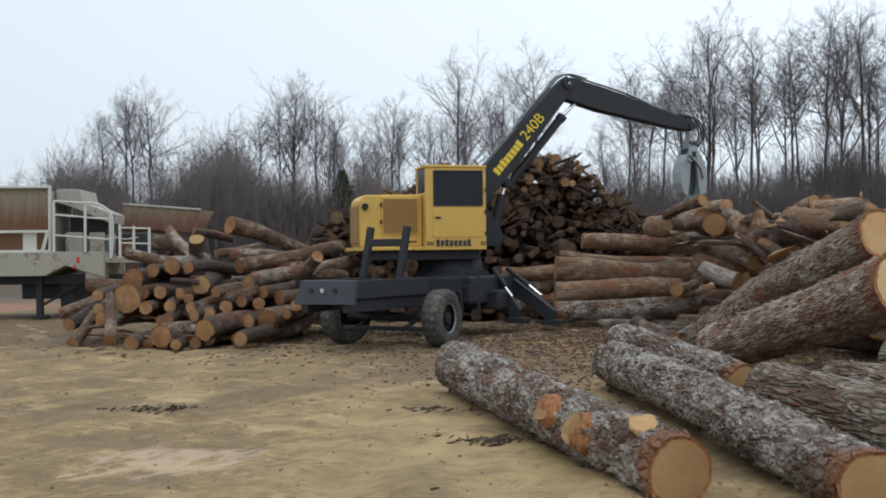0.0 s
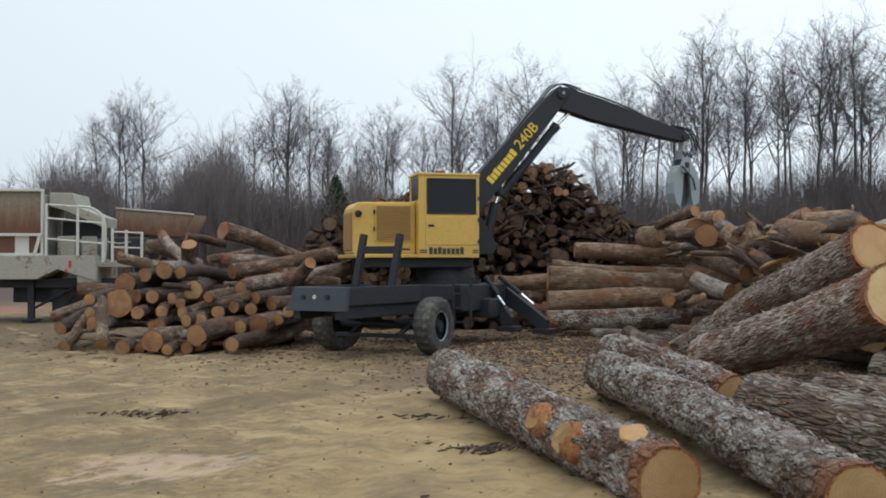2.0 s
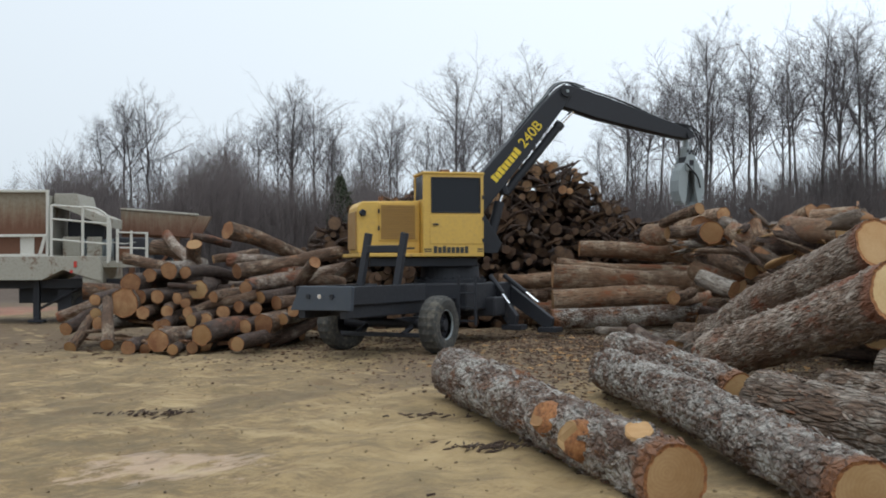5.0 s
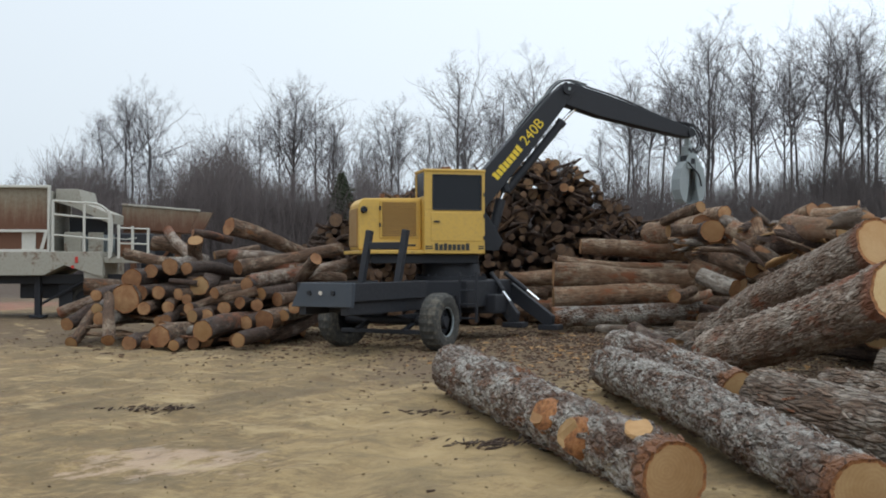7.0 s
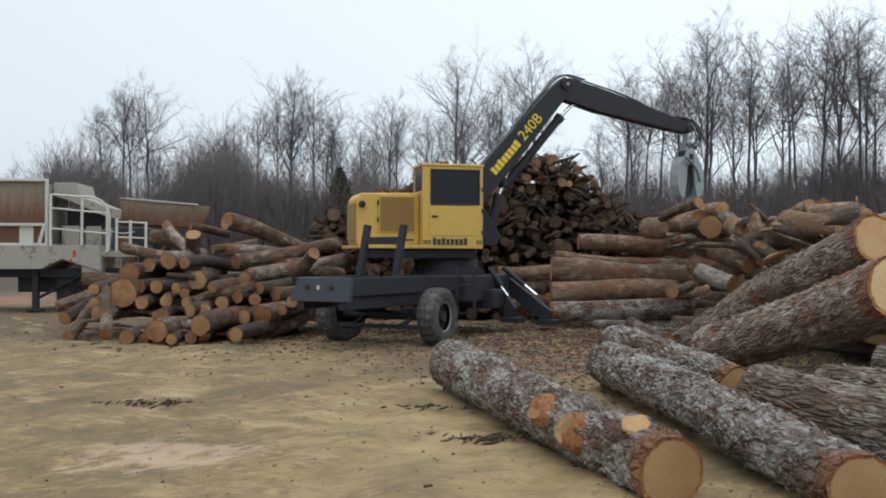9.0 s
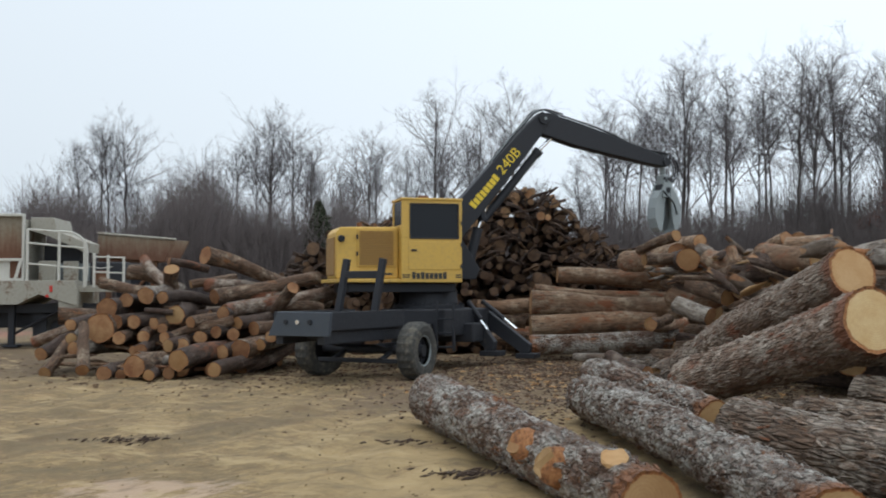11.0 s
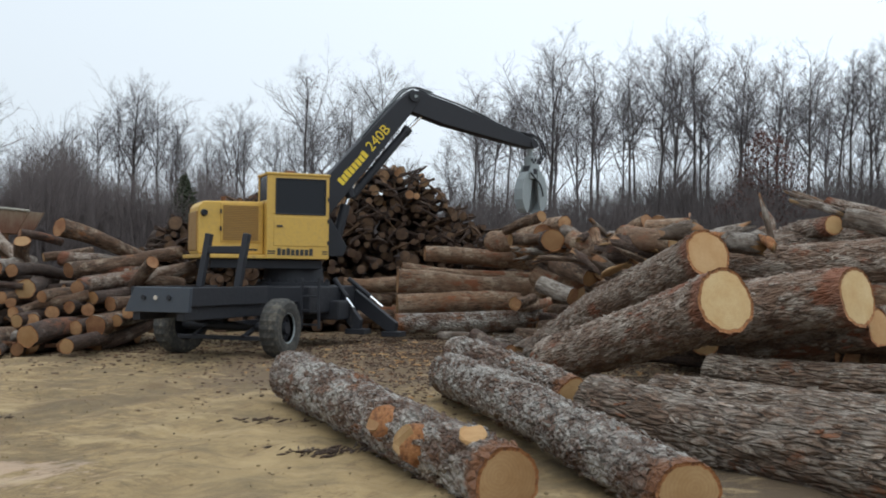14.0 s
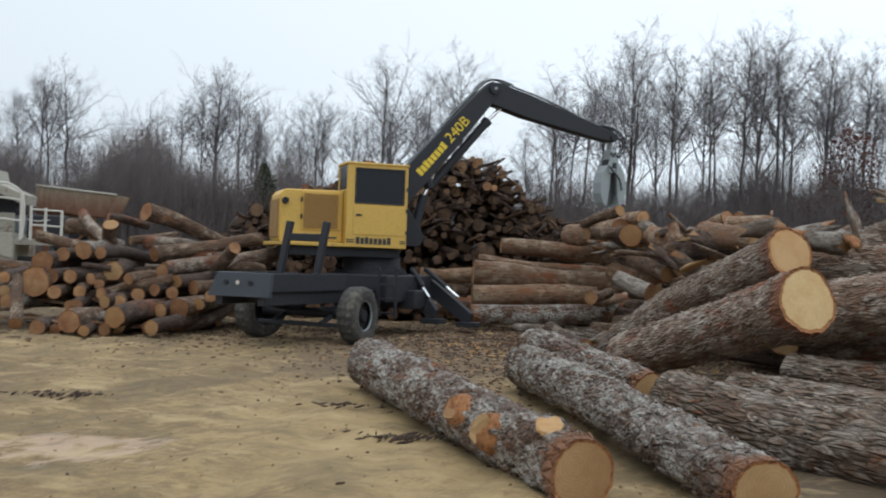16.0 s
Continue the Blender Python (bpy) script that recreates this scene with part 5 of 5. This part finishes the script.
# ---- the white trailer-mounted chipper with its catwalk ----
def build_chipper():
    t = empty("hopper_trailer", pose(-10.13, 31.0, 0, 0, 0, 4), "white steel hopper trailer with rusty bin and railed catwalk", "trailer")
    # x runs to the left as negative
    bm = bmesh.new()
    add_box(bm, -8.0, -1.55, -0.2, 2.4, 1.93, 1.99, None, 0.01)
    add_box(bm, -8.0, -1.55, 2.34, 2.4, 1.99, 3.8, None, 0.01)
    add_box(bm, -8.0, -1.45, -0.24, -0.10, 3.83, 3.91, None, 0.015)
    add_box(bm, -8.0, -1.45, -0.26, -0.14, 1.9, 2.02, None, 0.015)
    add_box(bm, -8.0, -1.5, -0.25, -0.17, 2.52, 2.6, None, 0.01)
    for x in (-1.45, -3.4, -5.4, -7.4):
        add_box(bm, x - 0.07, x, -0.25, -0.13, 1.95, 3.86, None, 0.012)
    part("bin_frame", bm, PALE, t)
    part("bin_panel", box(-7.9, -1.5, -0.12, -0.05, 2.0, 3.84, None, 0.006), BIN, t, "rust-streaked steel bin wall")
    for x, w in ((-2.08, 0.40), (-3.25, 0.30), (-4.4, 0.45), (-6.2, 0.35)):
        part("stiffener", box(x - w / 2, x + w / 2, -0.15, -0.122, 2.02, 2.52, None, 0.006), PALE, t)
    part("corner_brace", prism([(-1.72, 2.02), (-1.62, 2.02), (-1.46, 2.60), (-1.56, 2.60)], -0.30, -0.262, 0.006), PALE, t)
    part("pump_unit", box(0.25, 1.30, 0.5, 1.3, 1.82, 2.52, None, 0.05), BLACK, t)
    part("fuel_drum", rod((0.62, 0.1, 1.81), (0.62, 0.1, 2.25), 0.2, 0.2, 20), RUST, t)
    for k in range(4):
        part("grab_chain", rod((-0.25 + 0.33 * k, -0.265, 2.36 - 0.05 * (k % 2)), (0.08 + 0.33 * k, -0.265, 2.31 + 0.05 * (k % 2)), 0.014, None, 6), PALE, t)
    part("bin_end", box(-1.62, -1.56, -0.05, 2.34, 2.0, 3.78, None, 0.006), WHITE, t)
    part("engine_cover", prism([(-1.5, 3.45), (-1.0, 3.3), (0.06, 2.82), (0.08, 3.12), (-0.72, 3.45), (-0.82, 3.85), (-1.5, 3.85)], 0.5, 2.4, 0.02), WHITE, t)
    part("machine_box", box(-1.4, 0.1, 1.3, 2.3, 1.95, 2.5, None, 0.02), GREY, t)
    part("engine_block", box(-1.3, -0.2, 1.2, 2.2, 2.5, 3.1, None, 0.04), BLACK, t)
    part("panel_door", box(-0.6, -0.15, 0.75, 0.8, 1.95, 2.55, None, 0.01), WHITE, t)
    part("control_box", box(-1.25, -0.75, 0.5, 0.9, 1.95, 2.55, None, 0.02), WHITE, t)
    bm = prism([(-8.0, 1.25), (-1.6, 1.25), (-1.0, 1.55), (0.0, 1.22), (0.1, 1.22), (0.1, 1.72), (0.0, 1.95), (-8.0, 1.95)], -0.35, 2.4, 0.02)
    part("deck", bm, WHITE, t)
    part("deck_end", box(-0.45, 0.12, -0.30, 0.6, 1.16, 1.74, None, 0.02), WHITE, t)
    part("chassis_beam", box(-8.0, 1.6, 0.2, 0.5, 1.0, 1.28, None, 0.01), BLACK, t)
    part("side_platform", box(0.1, 2.2, -0.2, 1.6, 1.62, 1.80, None, 0.01), WHITE, t)
    # catwalk rails
    posts = [(-1.35, 3.45), (-0.45, 3.35), (0.28, 3.15), (0.55, 2.75), (0.95, 2.7), (1.4, 2.65)]
    for x, z in posts:
        part("rail_post", box(x - 0.035, x + 0.035, -0.30, -0.23, 1.75, z, None, 0.008), PALE, t)
    for z in (2.4, 3.0):
        part("rail", rod((-1.35, -0.265, z + 0.05), (0.28, -0.265, z - 0.1), 0.028), PALE, t)
    part("rail", rod((-1.35, -0.265, 3.45), (-0.45, -0.265, 3.38), 0.03), PALE, t)
    tube("bent_rail", [(-0.45, -0.265, 3.4), (0.0, -0.265, 3.32), (0.28, -0.265, 3.05), (0.35, -0.265, 2.5), (0.32, -0.265, 1.8)], 0.035, PALE, t)
    for z in (2.2, 2.65):
        part("rail", rod((0.55, -0.265, z), (1.4, -0.265, z - 0.03), 0.024), PALE, t)
    # legs and running gear
    for x in (-1.9, -5.4):
        part("landing_leg", box(x - 0.09, x + 0.09, 0.1, 0.28, 0.06, 1.25, None, 0.01), BLACK, t)
        part("leg_foot", box(x - 0.22, x + 0.22, 0.0, 0.4, 0.0, 0.07, None, 0.01), BLACK, t)
    part("leg_brace", rod((-1.9, 0.19, 0.35), (-0.6, 0.19, 1.05), 0.04), BLACK, t)
    for y in (0.25, 2.1):
        w = build_wheel(t, -0.6, y + 0.4, 0.52, 1)
        w.rotation_euler = (0, 0, math.pi / 2)
    # black block added for the trailer's dark understructure and the shade beneath it
    part("under_tank", box(-2.6, -0.05, 0.7, 2.2, 0.55, 1.2, None, 0.03), BLACK, t)
    part("mud_flap", box(-1.35, -0.95, 0.35, 0.39, 0.3, 1.1, None, 0.004), BLACK, t)
    part("reflector", rod((-0.75, -0.37, 1.5), (-0.75, -0.35, 1.5), 0.05, None, 12), RED, t)
    part("marker_lamp", box(-0.68, -0.60, -0.38, -0.34, 1.62, 1.8, None, 0.006), RED, t)


build_chipper()


def build_chute():
    c = empty("feed_chute", pose(-9.9, 34.5, 0, 0, 0, -3), "rust-brown steel feed chute behind the trailer", "chute")
    bm = bmesh.new()
    add_prism(bm, [(-0.7, 2.75), (1.5, 2.6), (1.9, 3.35), (-0.7, 3.55)], -0.05, 0.03, 0.01)
    add_prism(bm, [(-0.7, 2.75), (1.5, 2.6), (1.9, 3.35), (-0.7, 3.55)], 1.5, 1.58, 0.01)
    add_box(bm, -0.7, 1.5, 0.03, 1.5, 2.62, 2.74, None, 0.01)
    part("trough", bm, BIN, c)
    part("lip", rod((-0.7, -0.06, 3.55), (1.9, -0.06, 3.33), 0.04), WHITE, c)
    for x in (-0.4, 1.1):
        part("stand", box(x - 0.08, x + 0.08, 0.1, 0.26, 0, 2.66, None, 0.01), RUST, c)
    part("cross_brace", rod((-0.4, 0.18, 0.6), (1.1, 0.18, 2.4), 0.05), RUST, c)
    part("tangle_box", box(-0.2, 0.9, 0.3, 1.2, 1.2, 2.2, None, 0.03), BLACK, c)


build_chute()


# ---- the bare winter woods ----
def add_limb(V, F, pts, radii, sides):
    b0 = len(V)
    up = Vector((0.31, 0.17, 0.93))
    for k, p in enumerate(pts):
        d = (pts[min(k + 1, len(pts) - 1)] - pts[max(k - 1, 0)]).normalized()
        a = d.cross(up)
        if a.length < 0.05:
            a = d.cross(Vector((1, 0, 0)))
        a.normalize()
        c = d.cross(a)
        for i in range(sides):
            t = 2 * math.pi * i / sides
            V.append(p + (a * math.cos(t) + c * math.sin(t)) * radii[k])
    for k in range(len(pts) - 1):
        for i in range(sides):
            F.append((b0 + k * sides + i, b0 + k * sides + (i + 1) % sides, b0 + (k + 1) * sides + (i + 1) % sides, b0 + (k + 1) * sides + i))


def grow(rng, height, spread, lean, twigs, low):
    """Trunk and crown of a bare forest tree, 1:1 in metres."""
    TV, TF, CV, CF = [], [], [], []
    n = 9
    pts = [Vector((0, 0, -0.3))]
    dx, dy = lean
    for k in range(1, n + 1):
        t = k / n
        pts.append(Vector((dx * t * t + rng.uniform(-.12, .12), dy * t + rng.uniform(-.12, .12), height * t * 0.9)))
    r0 = 0.0082 * height
    add_limb(TV, TF, pts, [r0 * (1 - 0.9 * k / n) + 0.015 for k in range(n + 1)], 7)

    def limb(p, d, length, r, level):
        q = [p]
        dd = d.copy()
        m = (4, 3, 2, 1)[level]
        for k in range(m):
            dd = (dd + Vector((rng.uniform(-.32, .32), rng.uniform(-.32, .32), rng.uniform(-.10, .22)))).normalized()
            q.append(q[-1] + dd * (length / m))
        add_limb(CV, CF, q, [r * (1 - 0.72 * k / m) for k in range(m + 1)], 4 if level == 0 else 3)
        if level >= twigs:
            return
        cnt = (6, 5, 4)[level]
        for k in range(cnt):
            t = 0.2 + 0.8 * (k + rng.random()) / cnt
            i = min(int(t * m), m - 1)
            base = q[i].lerp(q[i + 1], t * m - i)
            side = Vector((rng.uniform(-1, 1), rng.uniform(-1, 1), rng.uniform(-.4, .7))).normalized()
            nd = (dd * 0.6 + side * 0.85).normalized()
            limb(base, nd, length * rng.uniform(0.4, 0.62), max(r * 0.44, 0.0056), level + 1)

    # a few steep leaders where the stem forks, then side limbs up to the top
    count = int(9 + height * 0.35)
    for k in range(count):
        lead = k < 4
        t = low + rng.uniform(0.0, 0.18) if lead else low + 0.08 + (0.90 - low) * ((k - 4 + rng.random()) / (count - 4))
        i = min(int(t * n), n - 1)
        base = pts[i].lerp(pts[i + 1], t * n - i)
        a = rng.uniform(0, 6.283) if not lead else k * 1.57 + rng.uniform(-0.5, 0.5)
        el = rng.uniform(0.95, 1.2) if lead else rng.uniform(0.5, 1.0) + 0.2 * t
        d = Vector((math.cos(a) * math.cos(el), math.sin(a) * math.cos(el), math.sin(el)))
        size = height * (0.95 - t) * rng.uniform(0.75, 1.0) if lead else spread * (1.35 - 0.8 * t) * rng.uniform(0.5, 1.15)
        limb(base, d, size, r0 * (0.62 if lead else 0.46) * (1.2 - t) + 0.012, 0)
    return TV, TF, CV, CF


def build_tree(seed, height, spread, lean, low, twigs=3):
    rng = random.Random(seed)
    TV, TF, CV, CF = grow(rng, height, spread, lean, twigs, low)
    tree = empty("bare_tree", Matrix.Translation((0, 200, 0)), "tall leafless hardwood tree at the edge of the woods", "tree", "trees of the wood edge")
    mesh_ob("trunk", TV, TF, TRUNK, tree, smooth=True)
    mesh_ob("crown", CV, CF, TWIG, tree, "bare grey-brown branches and twigs")
    return tree


KINDS = [build_tree(11, 20, 4.3, (0.5, 0), 0.46), build_tree(12, 20, 4.0, (-0.8, 0), 0.56), build_tree(13, 20, 4.6, (0.2, 0), 0.55),
         build_tree(14, 20, 4.4, (1.2, 0), 0.62), build_tree(15, 20, 4.6, (-0.4, 0), 0.42), build_tree(16, 20, 3.6, (0.3, 0), 0.42), build_tree(17, 20, 5.4, (-0.6, 0), 0.52)]


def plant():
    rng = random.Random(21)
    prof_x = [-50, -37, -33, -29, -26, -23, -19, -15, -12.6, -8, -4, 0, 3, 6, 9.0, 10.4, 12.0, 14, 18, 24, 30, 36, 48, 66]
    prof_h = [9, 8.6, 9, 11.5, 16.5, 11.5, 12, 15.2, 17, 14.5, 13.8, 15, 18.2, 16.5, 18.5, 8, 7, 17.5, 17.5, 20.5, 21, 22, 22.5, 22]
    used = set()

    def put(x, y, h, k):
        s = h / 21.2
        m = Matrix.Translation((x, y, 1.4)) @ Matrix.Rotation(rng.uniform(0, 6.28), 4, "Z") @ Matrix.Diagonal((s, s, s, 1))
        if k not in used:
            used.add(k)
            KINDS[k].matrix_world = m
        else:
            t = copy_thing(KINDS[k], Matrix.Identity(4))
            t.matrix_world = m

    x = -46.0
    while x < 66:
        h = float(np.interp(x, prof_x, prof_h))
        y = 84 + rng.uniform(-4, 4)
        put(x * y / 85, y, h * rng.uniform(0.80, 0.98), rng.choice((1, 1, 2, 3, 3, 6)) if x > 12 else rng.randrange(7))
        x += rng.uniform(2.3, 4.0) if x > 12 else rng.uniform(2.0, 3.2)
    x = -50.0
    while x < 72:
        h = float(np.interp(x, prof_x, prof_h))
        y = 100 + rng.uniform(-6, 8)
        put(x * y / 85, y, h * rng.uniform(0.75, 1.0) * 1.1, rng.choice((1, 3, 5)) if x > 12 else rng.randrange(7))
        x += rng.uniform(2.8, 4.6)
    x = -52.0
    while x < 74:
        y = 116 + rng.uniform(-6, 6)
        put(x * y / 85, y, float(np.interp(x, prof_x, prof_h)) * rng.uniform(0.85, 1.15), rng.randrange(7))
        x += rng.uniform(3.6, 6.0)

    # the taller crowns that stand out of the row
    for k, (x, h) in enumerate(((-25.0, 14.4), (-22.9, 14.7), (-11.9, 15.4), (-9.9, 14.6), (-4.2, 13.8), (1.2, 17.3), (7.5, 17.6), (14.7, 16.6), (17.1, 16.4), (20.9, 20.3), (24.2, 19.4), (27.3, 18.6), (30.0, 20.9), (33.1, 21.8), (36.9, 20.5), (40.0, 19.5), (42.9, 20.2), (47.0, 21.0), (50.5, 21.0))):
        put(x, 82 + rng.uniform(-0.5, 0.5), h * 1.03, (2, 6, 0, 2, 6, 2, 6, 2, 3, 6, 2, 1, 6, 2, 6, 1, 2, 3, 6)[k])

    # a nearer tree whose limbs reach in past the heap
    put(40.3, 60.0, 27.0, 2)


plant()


def thicket(name, x0, x1, y0, y1, count, low, high, seed, label, thick=1.0):
    """Thin bare stems with a few side shoots each."""
    rng = random.Random(seed)
    V, F = [], []
    for _ in range(count):
        x, y = rng.uniform(x0, x1), rng.uniform(y0, y1)
        h = rng.uniform(low, high) * (0.75 + 0.5 * noise.noise((x * 0.25, y * 0.1, seed)))
        b = Vector((x, y, 0.8))
        d = Vector((rng.uniform(-.18, .18), rng.uniform(-.1, .1), 1)).normalized()
        add_limb(V, F, [b, b + d * h * 0.5 + Vector((rng.uniform(-.2, .2), 0, 0)), b + d * h], [0.035 * thick, 0.026 * thick, 0.010 * thick], 3)
        for k in range(5):
            p = b + d * h * rng.uniform(0.25, 0.9)
            e = Vector((rng.uniform(-.8, .8), rng.uniform(-.4, .4), rng.uniform(0.4, 1.1))).normalized() * h * rng.uniform(0.15, 0.4)
            add_limb(V, F, [p, p + e], [0.018 * thick, 0.008 * thick], 3)
    tagged(mesh_ob(name, V, F, BRUSH), label, "brush", kind="stuff")


thicket("brush", -52, 12, 70, 82, 6500, 2.5, 6.0, 1, "dense grey-brown leafless underbrush along the wood edge", 0.65)
thicket("tall_brush", -27, -3, 70, 82, 6500, 6.0, 9.5, 2, "tall dense grey leafless saplings before the woods", 0.6)
thicket("low_brush", 6, 68, 72, 86, 7500, 4.0, 8.5, 3, "leafless brown underbrush under the tall trees", 0.9)
thicket("right_brush", 8, 72, 80, 92, 2000, 7.0, 11.0, 9, "tall leafless saplings filling the wood edge", 0.6)
thicket("far_right_brush", 30, 84, 78, 92, 9000, 7.0, 13.0, 10, "dense tall leafless saplings at the wood edge", 0.85)
thicket("deep_brush", -66, 90, 104, 122, 5200, 4.0, 9.0, 4, "far leafless understorey deep in the woods", 2.0)



def leafy(name, x, y, z0, height, width, mat, count, seed, label, category, cone=True):
    rng = random.Random(seed)
    t = empty(name, Matrix.Translation((x, y, z0)), label, category)
    TV, TF = [], []
    add_limb(TV, TF, [Vector((0, 0, 0)), Vector((0.1, 0, height * 0.5)), Vector((0, 0, height * 0.97))], [0.13, 0.08, 0.02], 7)
    mesh_ob("trunk", TV, TF, TRUNK, t)
    V, F = [], []
    for _ in range(count):
        u = rng.random() ** 0.8
        r = width * ((1 - u) ** 0.7 if cone else math.sin(0.35 + 2.6 * u)) * rng.random() ** 0.5 * (0.75 + 0.5 * rng.random())
        a = rng.uniform(0, 6.283)
        c = Vector((math.cos(a) * r, math.sin(a) * r, height * (0.08 + 0.92 * u) + rng.uniform(-.2, .2)))
        if not cone and noise.noise(c * 0.9) < -0.05:
            continue
        e = Vector((rng.uniform(-1, 1), rng.uniform(-1, 1), rng.uniform(-.4, 1))).normalized() * rng.uniform(0.12, 0.3)
        g = e.cross(Vector((rng.uniform(-1, 1), rng.uniform(-1, 1), rng.uniform(-1, 1)))).normalized() * rng.uniform(0.04, 0.09)
        b = len(V)
        V += [c, c + e * 0.5 + g, c + e, c + e * 0.5 - g]
        F.append((b, b + 1, b + 2, b + 3))
    mesh_ob("crown", V, F, mat, t)


leafy("cedar_tree", -6.95, 71.5, 0.6, 7.0, 2.0, CEDAR, 5200, 5, "dark green cedar among leafless saplings", "tree")
leafy("oak_sapling", 36.4, 76, 0.8, 12.0, 3.4, DEADLEAF, 4800, 6, "small oak holding red-brown dead leaves", "tree", False)
leafy("oak_sapling", 34.0, 78, 0.8, 6.5, 2.8, DEADLEAF, 1800, 7, "small oak holding red-brown dead leaves", "tree", False)


# ---- bark litter and clods on the yard ----
def litter(name, x0, x1, y0, y1, count, size, mat, seed, label, even=False):
    rng = random.Random(seed)
    V, F = [], []
    for _ in range(count):
        x, y = rng.uniform(x0, x1), rng.uniform(y0, y1)
        if not even:
            # thick in the middle, thinning out to the edges
            x, y = rng.gauss((x0 + x1) / 2, (x1 - x0) / 4), rng.gauss((y0 + y1) / 2, (y1 - y0) / 4)
        z = ground_height(x, y) + 0.01
        a, s = rng.uniform(0, 6.283), size * rng.uniform(0.3, 1.3)
        w, h = s * rng.uniform(0.2, 0.5), s * rng.uniform(0.05, 0.25)
        ca, sa = math.cos(a), math.sin(a)
        b = len(V)
        for dx, dy in ((-s, -w), (s, -w * 0.6), (s * 0.8, w), (-s * 0.7, w * 0.8)):
            V.append((x + ca * dx - sa * dy, y + sa * dx + ca * dy, z - 0.02 + rng.uniform(0, 0.01)))
        for dx, dy in ((-s * 0.8, -w * 0.7), (s * 0.8, -w * 0.4), (s * 0.6, w * 0.7), (-s * 0.5, w * 0.5)):
            V.append((x + ca * dx - sa * dy, y + sa * dx + ca * dy, z + h * rng.uniform(0.5, 1.2)))
        F += [(b + 4, b + 5, b + 6, b + 7), (b, b + 1, b + 5, b + 4), (b + 1, b + 2, b + 6, b + 5), (b + 2, b + 3, b + 7, b + 6), (b + 3, b, b + 4, b + 7)]
    tagged(mesh_ob(name, V, F, mat), label, "litter", kind="stuff")


litter("bark_litter", -0.5, 8.0, 13.0, 27, 7000, 0.04, BARK_BROWN, 1, "brown bark chips and splinters trampled into the mud")
litter("bark_litter", -0.5, 8.0, 13.0, 27, 4500, 0.035, BARK_PILE, 11, "dark bark chips trampled into the mud")
litter("bark_litter", -8.0, 0.5, 18.0, 27, 2400, 0.05, BARK_BROWN, 2, "brown bark chips before the low stack")
litter("pale_chips", 0.5, 7.0, 12, 24, 500, 0.06, CUT_FRESH, 3, "pale wood splinters lying among bark litter")
litter("crumbs", -7.5, 3.2, 5.0, 19, 1300, 0.014, CRUMB, 8, "small brown crumbs of dry mud on the yard", True)
litter("clods", -7.0, 3.0, 5.0, 18, 24, 0.026, BARK_PILE, 4, "small dark clods and bark bits on the yard", True)


def debris(x, y, count, seed):
    """A small heap of torn bark strips."""
    rng = random.Random(seed)
    V, F = [], []
    for _ in range(count):
        c = Vector((x + rng.gauss(0, 0.22), y + rng.gauss(0, 0.09), ground_height(x, y) + 0.02 + abs(rng.gauss(0, 0.02))))
        a = rng.uniform(-1.6, 1.6)
        d = Vector((math.cos(a), math.sin(a), rng.uniform(-.1, .4))) * rng.uniform(0.02, 0.06)
        add_limb(V, F, [c - d, c + Vector((0, rng.uniform(-.02, .02), 0)), c + d], [0.004, 0.011, 0.003], 4)
    tagged(mesh_ob("bark_scraps", V, F, BARK_PILE), "dark scraps of torn bark lying on the mud", "bark scraps", kind="stuff")


debris(-3.1, 11.2, 60, 1)
debris(0.42, 9.15, 80, 2)
debris(-0.1, 11.0, 24, 3)


def stray_sticks():
    """Thin crooked branches poking out of the low stack."""
    rng = random.Random(12)
    for k in range(14):
        c = Vector((rng.uniform(-6.6, -3.0), rng.uniform(19.4, 21.5), 0))
        c.z = 0.12 + rng.random() * 0.4 * (c.y - 19.2)
        a = rng.uniform(-0.9, 0.9)
        d = Vector((math.cos(a), math.sin(a) * 0.5, rng.uniform(-0.12, 0.12))) * rng.uniform(0.3, 0.7)
        V, F = [], []
        add_limb(V, F, [c - d, c - d * 0.3 + Vector((0, 0, rng.uniform(-.08, .08))), c + d * 0.4, c + d], [0.035, 0.045, 0.035, 0.012], 6)
        tagged(mesh_ob("branch", V, F, rng.choice((BARK_TAN, BARK_BROWN, BARK_FLAKY)), smooth=True), "thin crooked branch lying on the low stack", "branch", "branches on the low stack")


stray_sticks()


def tangle():
    """Broken twigs and torn roots at the foot of the heap."""
    rng = random.Random(44)
    V, F = [], []
    for _ in range(260):
        c = Vector((rng.gauss(4.15, 0.45), rng.gauss(18.4, 0.9), 0))
        c.z = ground_height(c.x, c.y) + abs(rng.gauss(0, 0.16)) + 0.03
        a, el = rng.uniform(0, 6.283), rng.uniform(-0.1, 0.5)
        d = Vector((math.cos(a) * math.cos(el), math.sin(a) * math.cos(el), math.sin(el))) * rng.uniform(0.12, 0.4)
        k = Vector((rng.uniform(-.06, .06), rng.uniform(-.06, .06), rng.uniform(0, .06)))
        r = rng.choice((0.008, 0.011, 0.016, 0.022))
        add_limb(V, F, [c - d * 0.6, c + k, c + d], [r, r * 0.9, r * 0.4], 5)
    tagged(mesh_ob("twig_tangle", V, F, BARK_GREY), "tangle of grey broken twigs at the foot of the heap", "twigs", kind="stuff")


tangle()
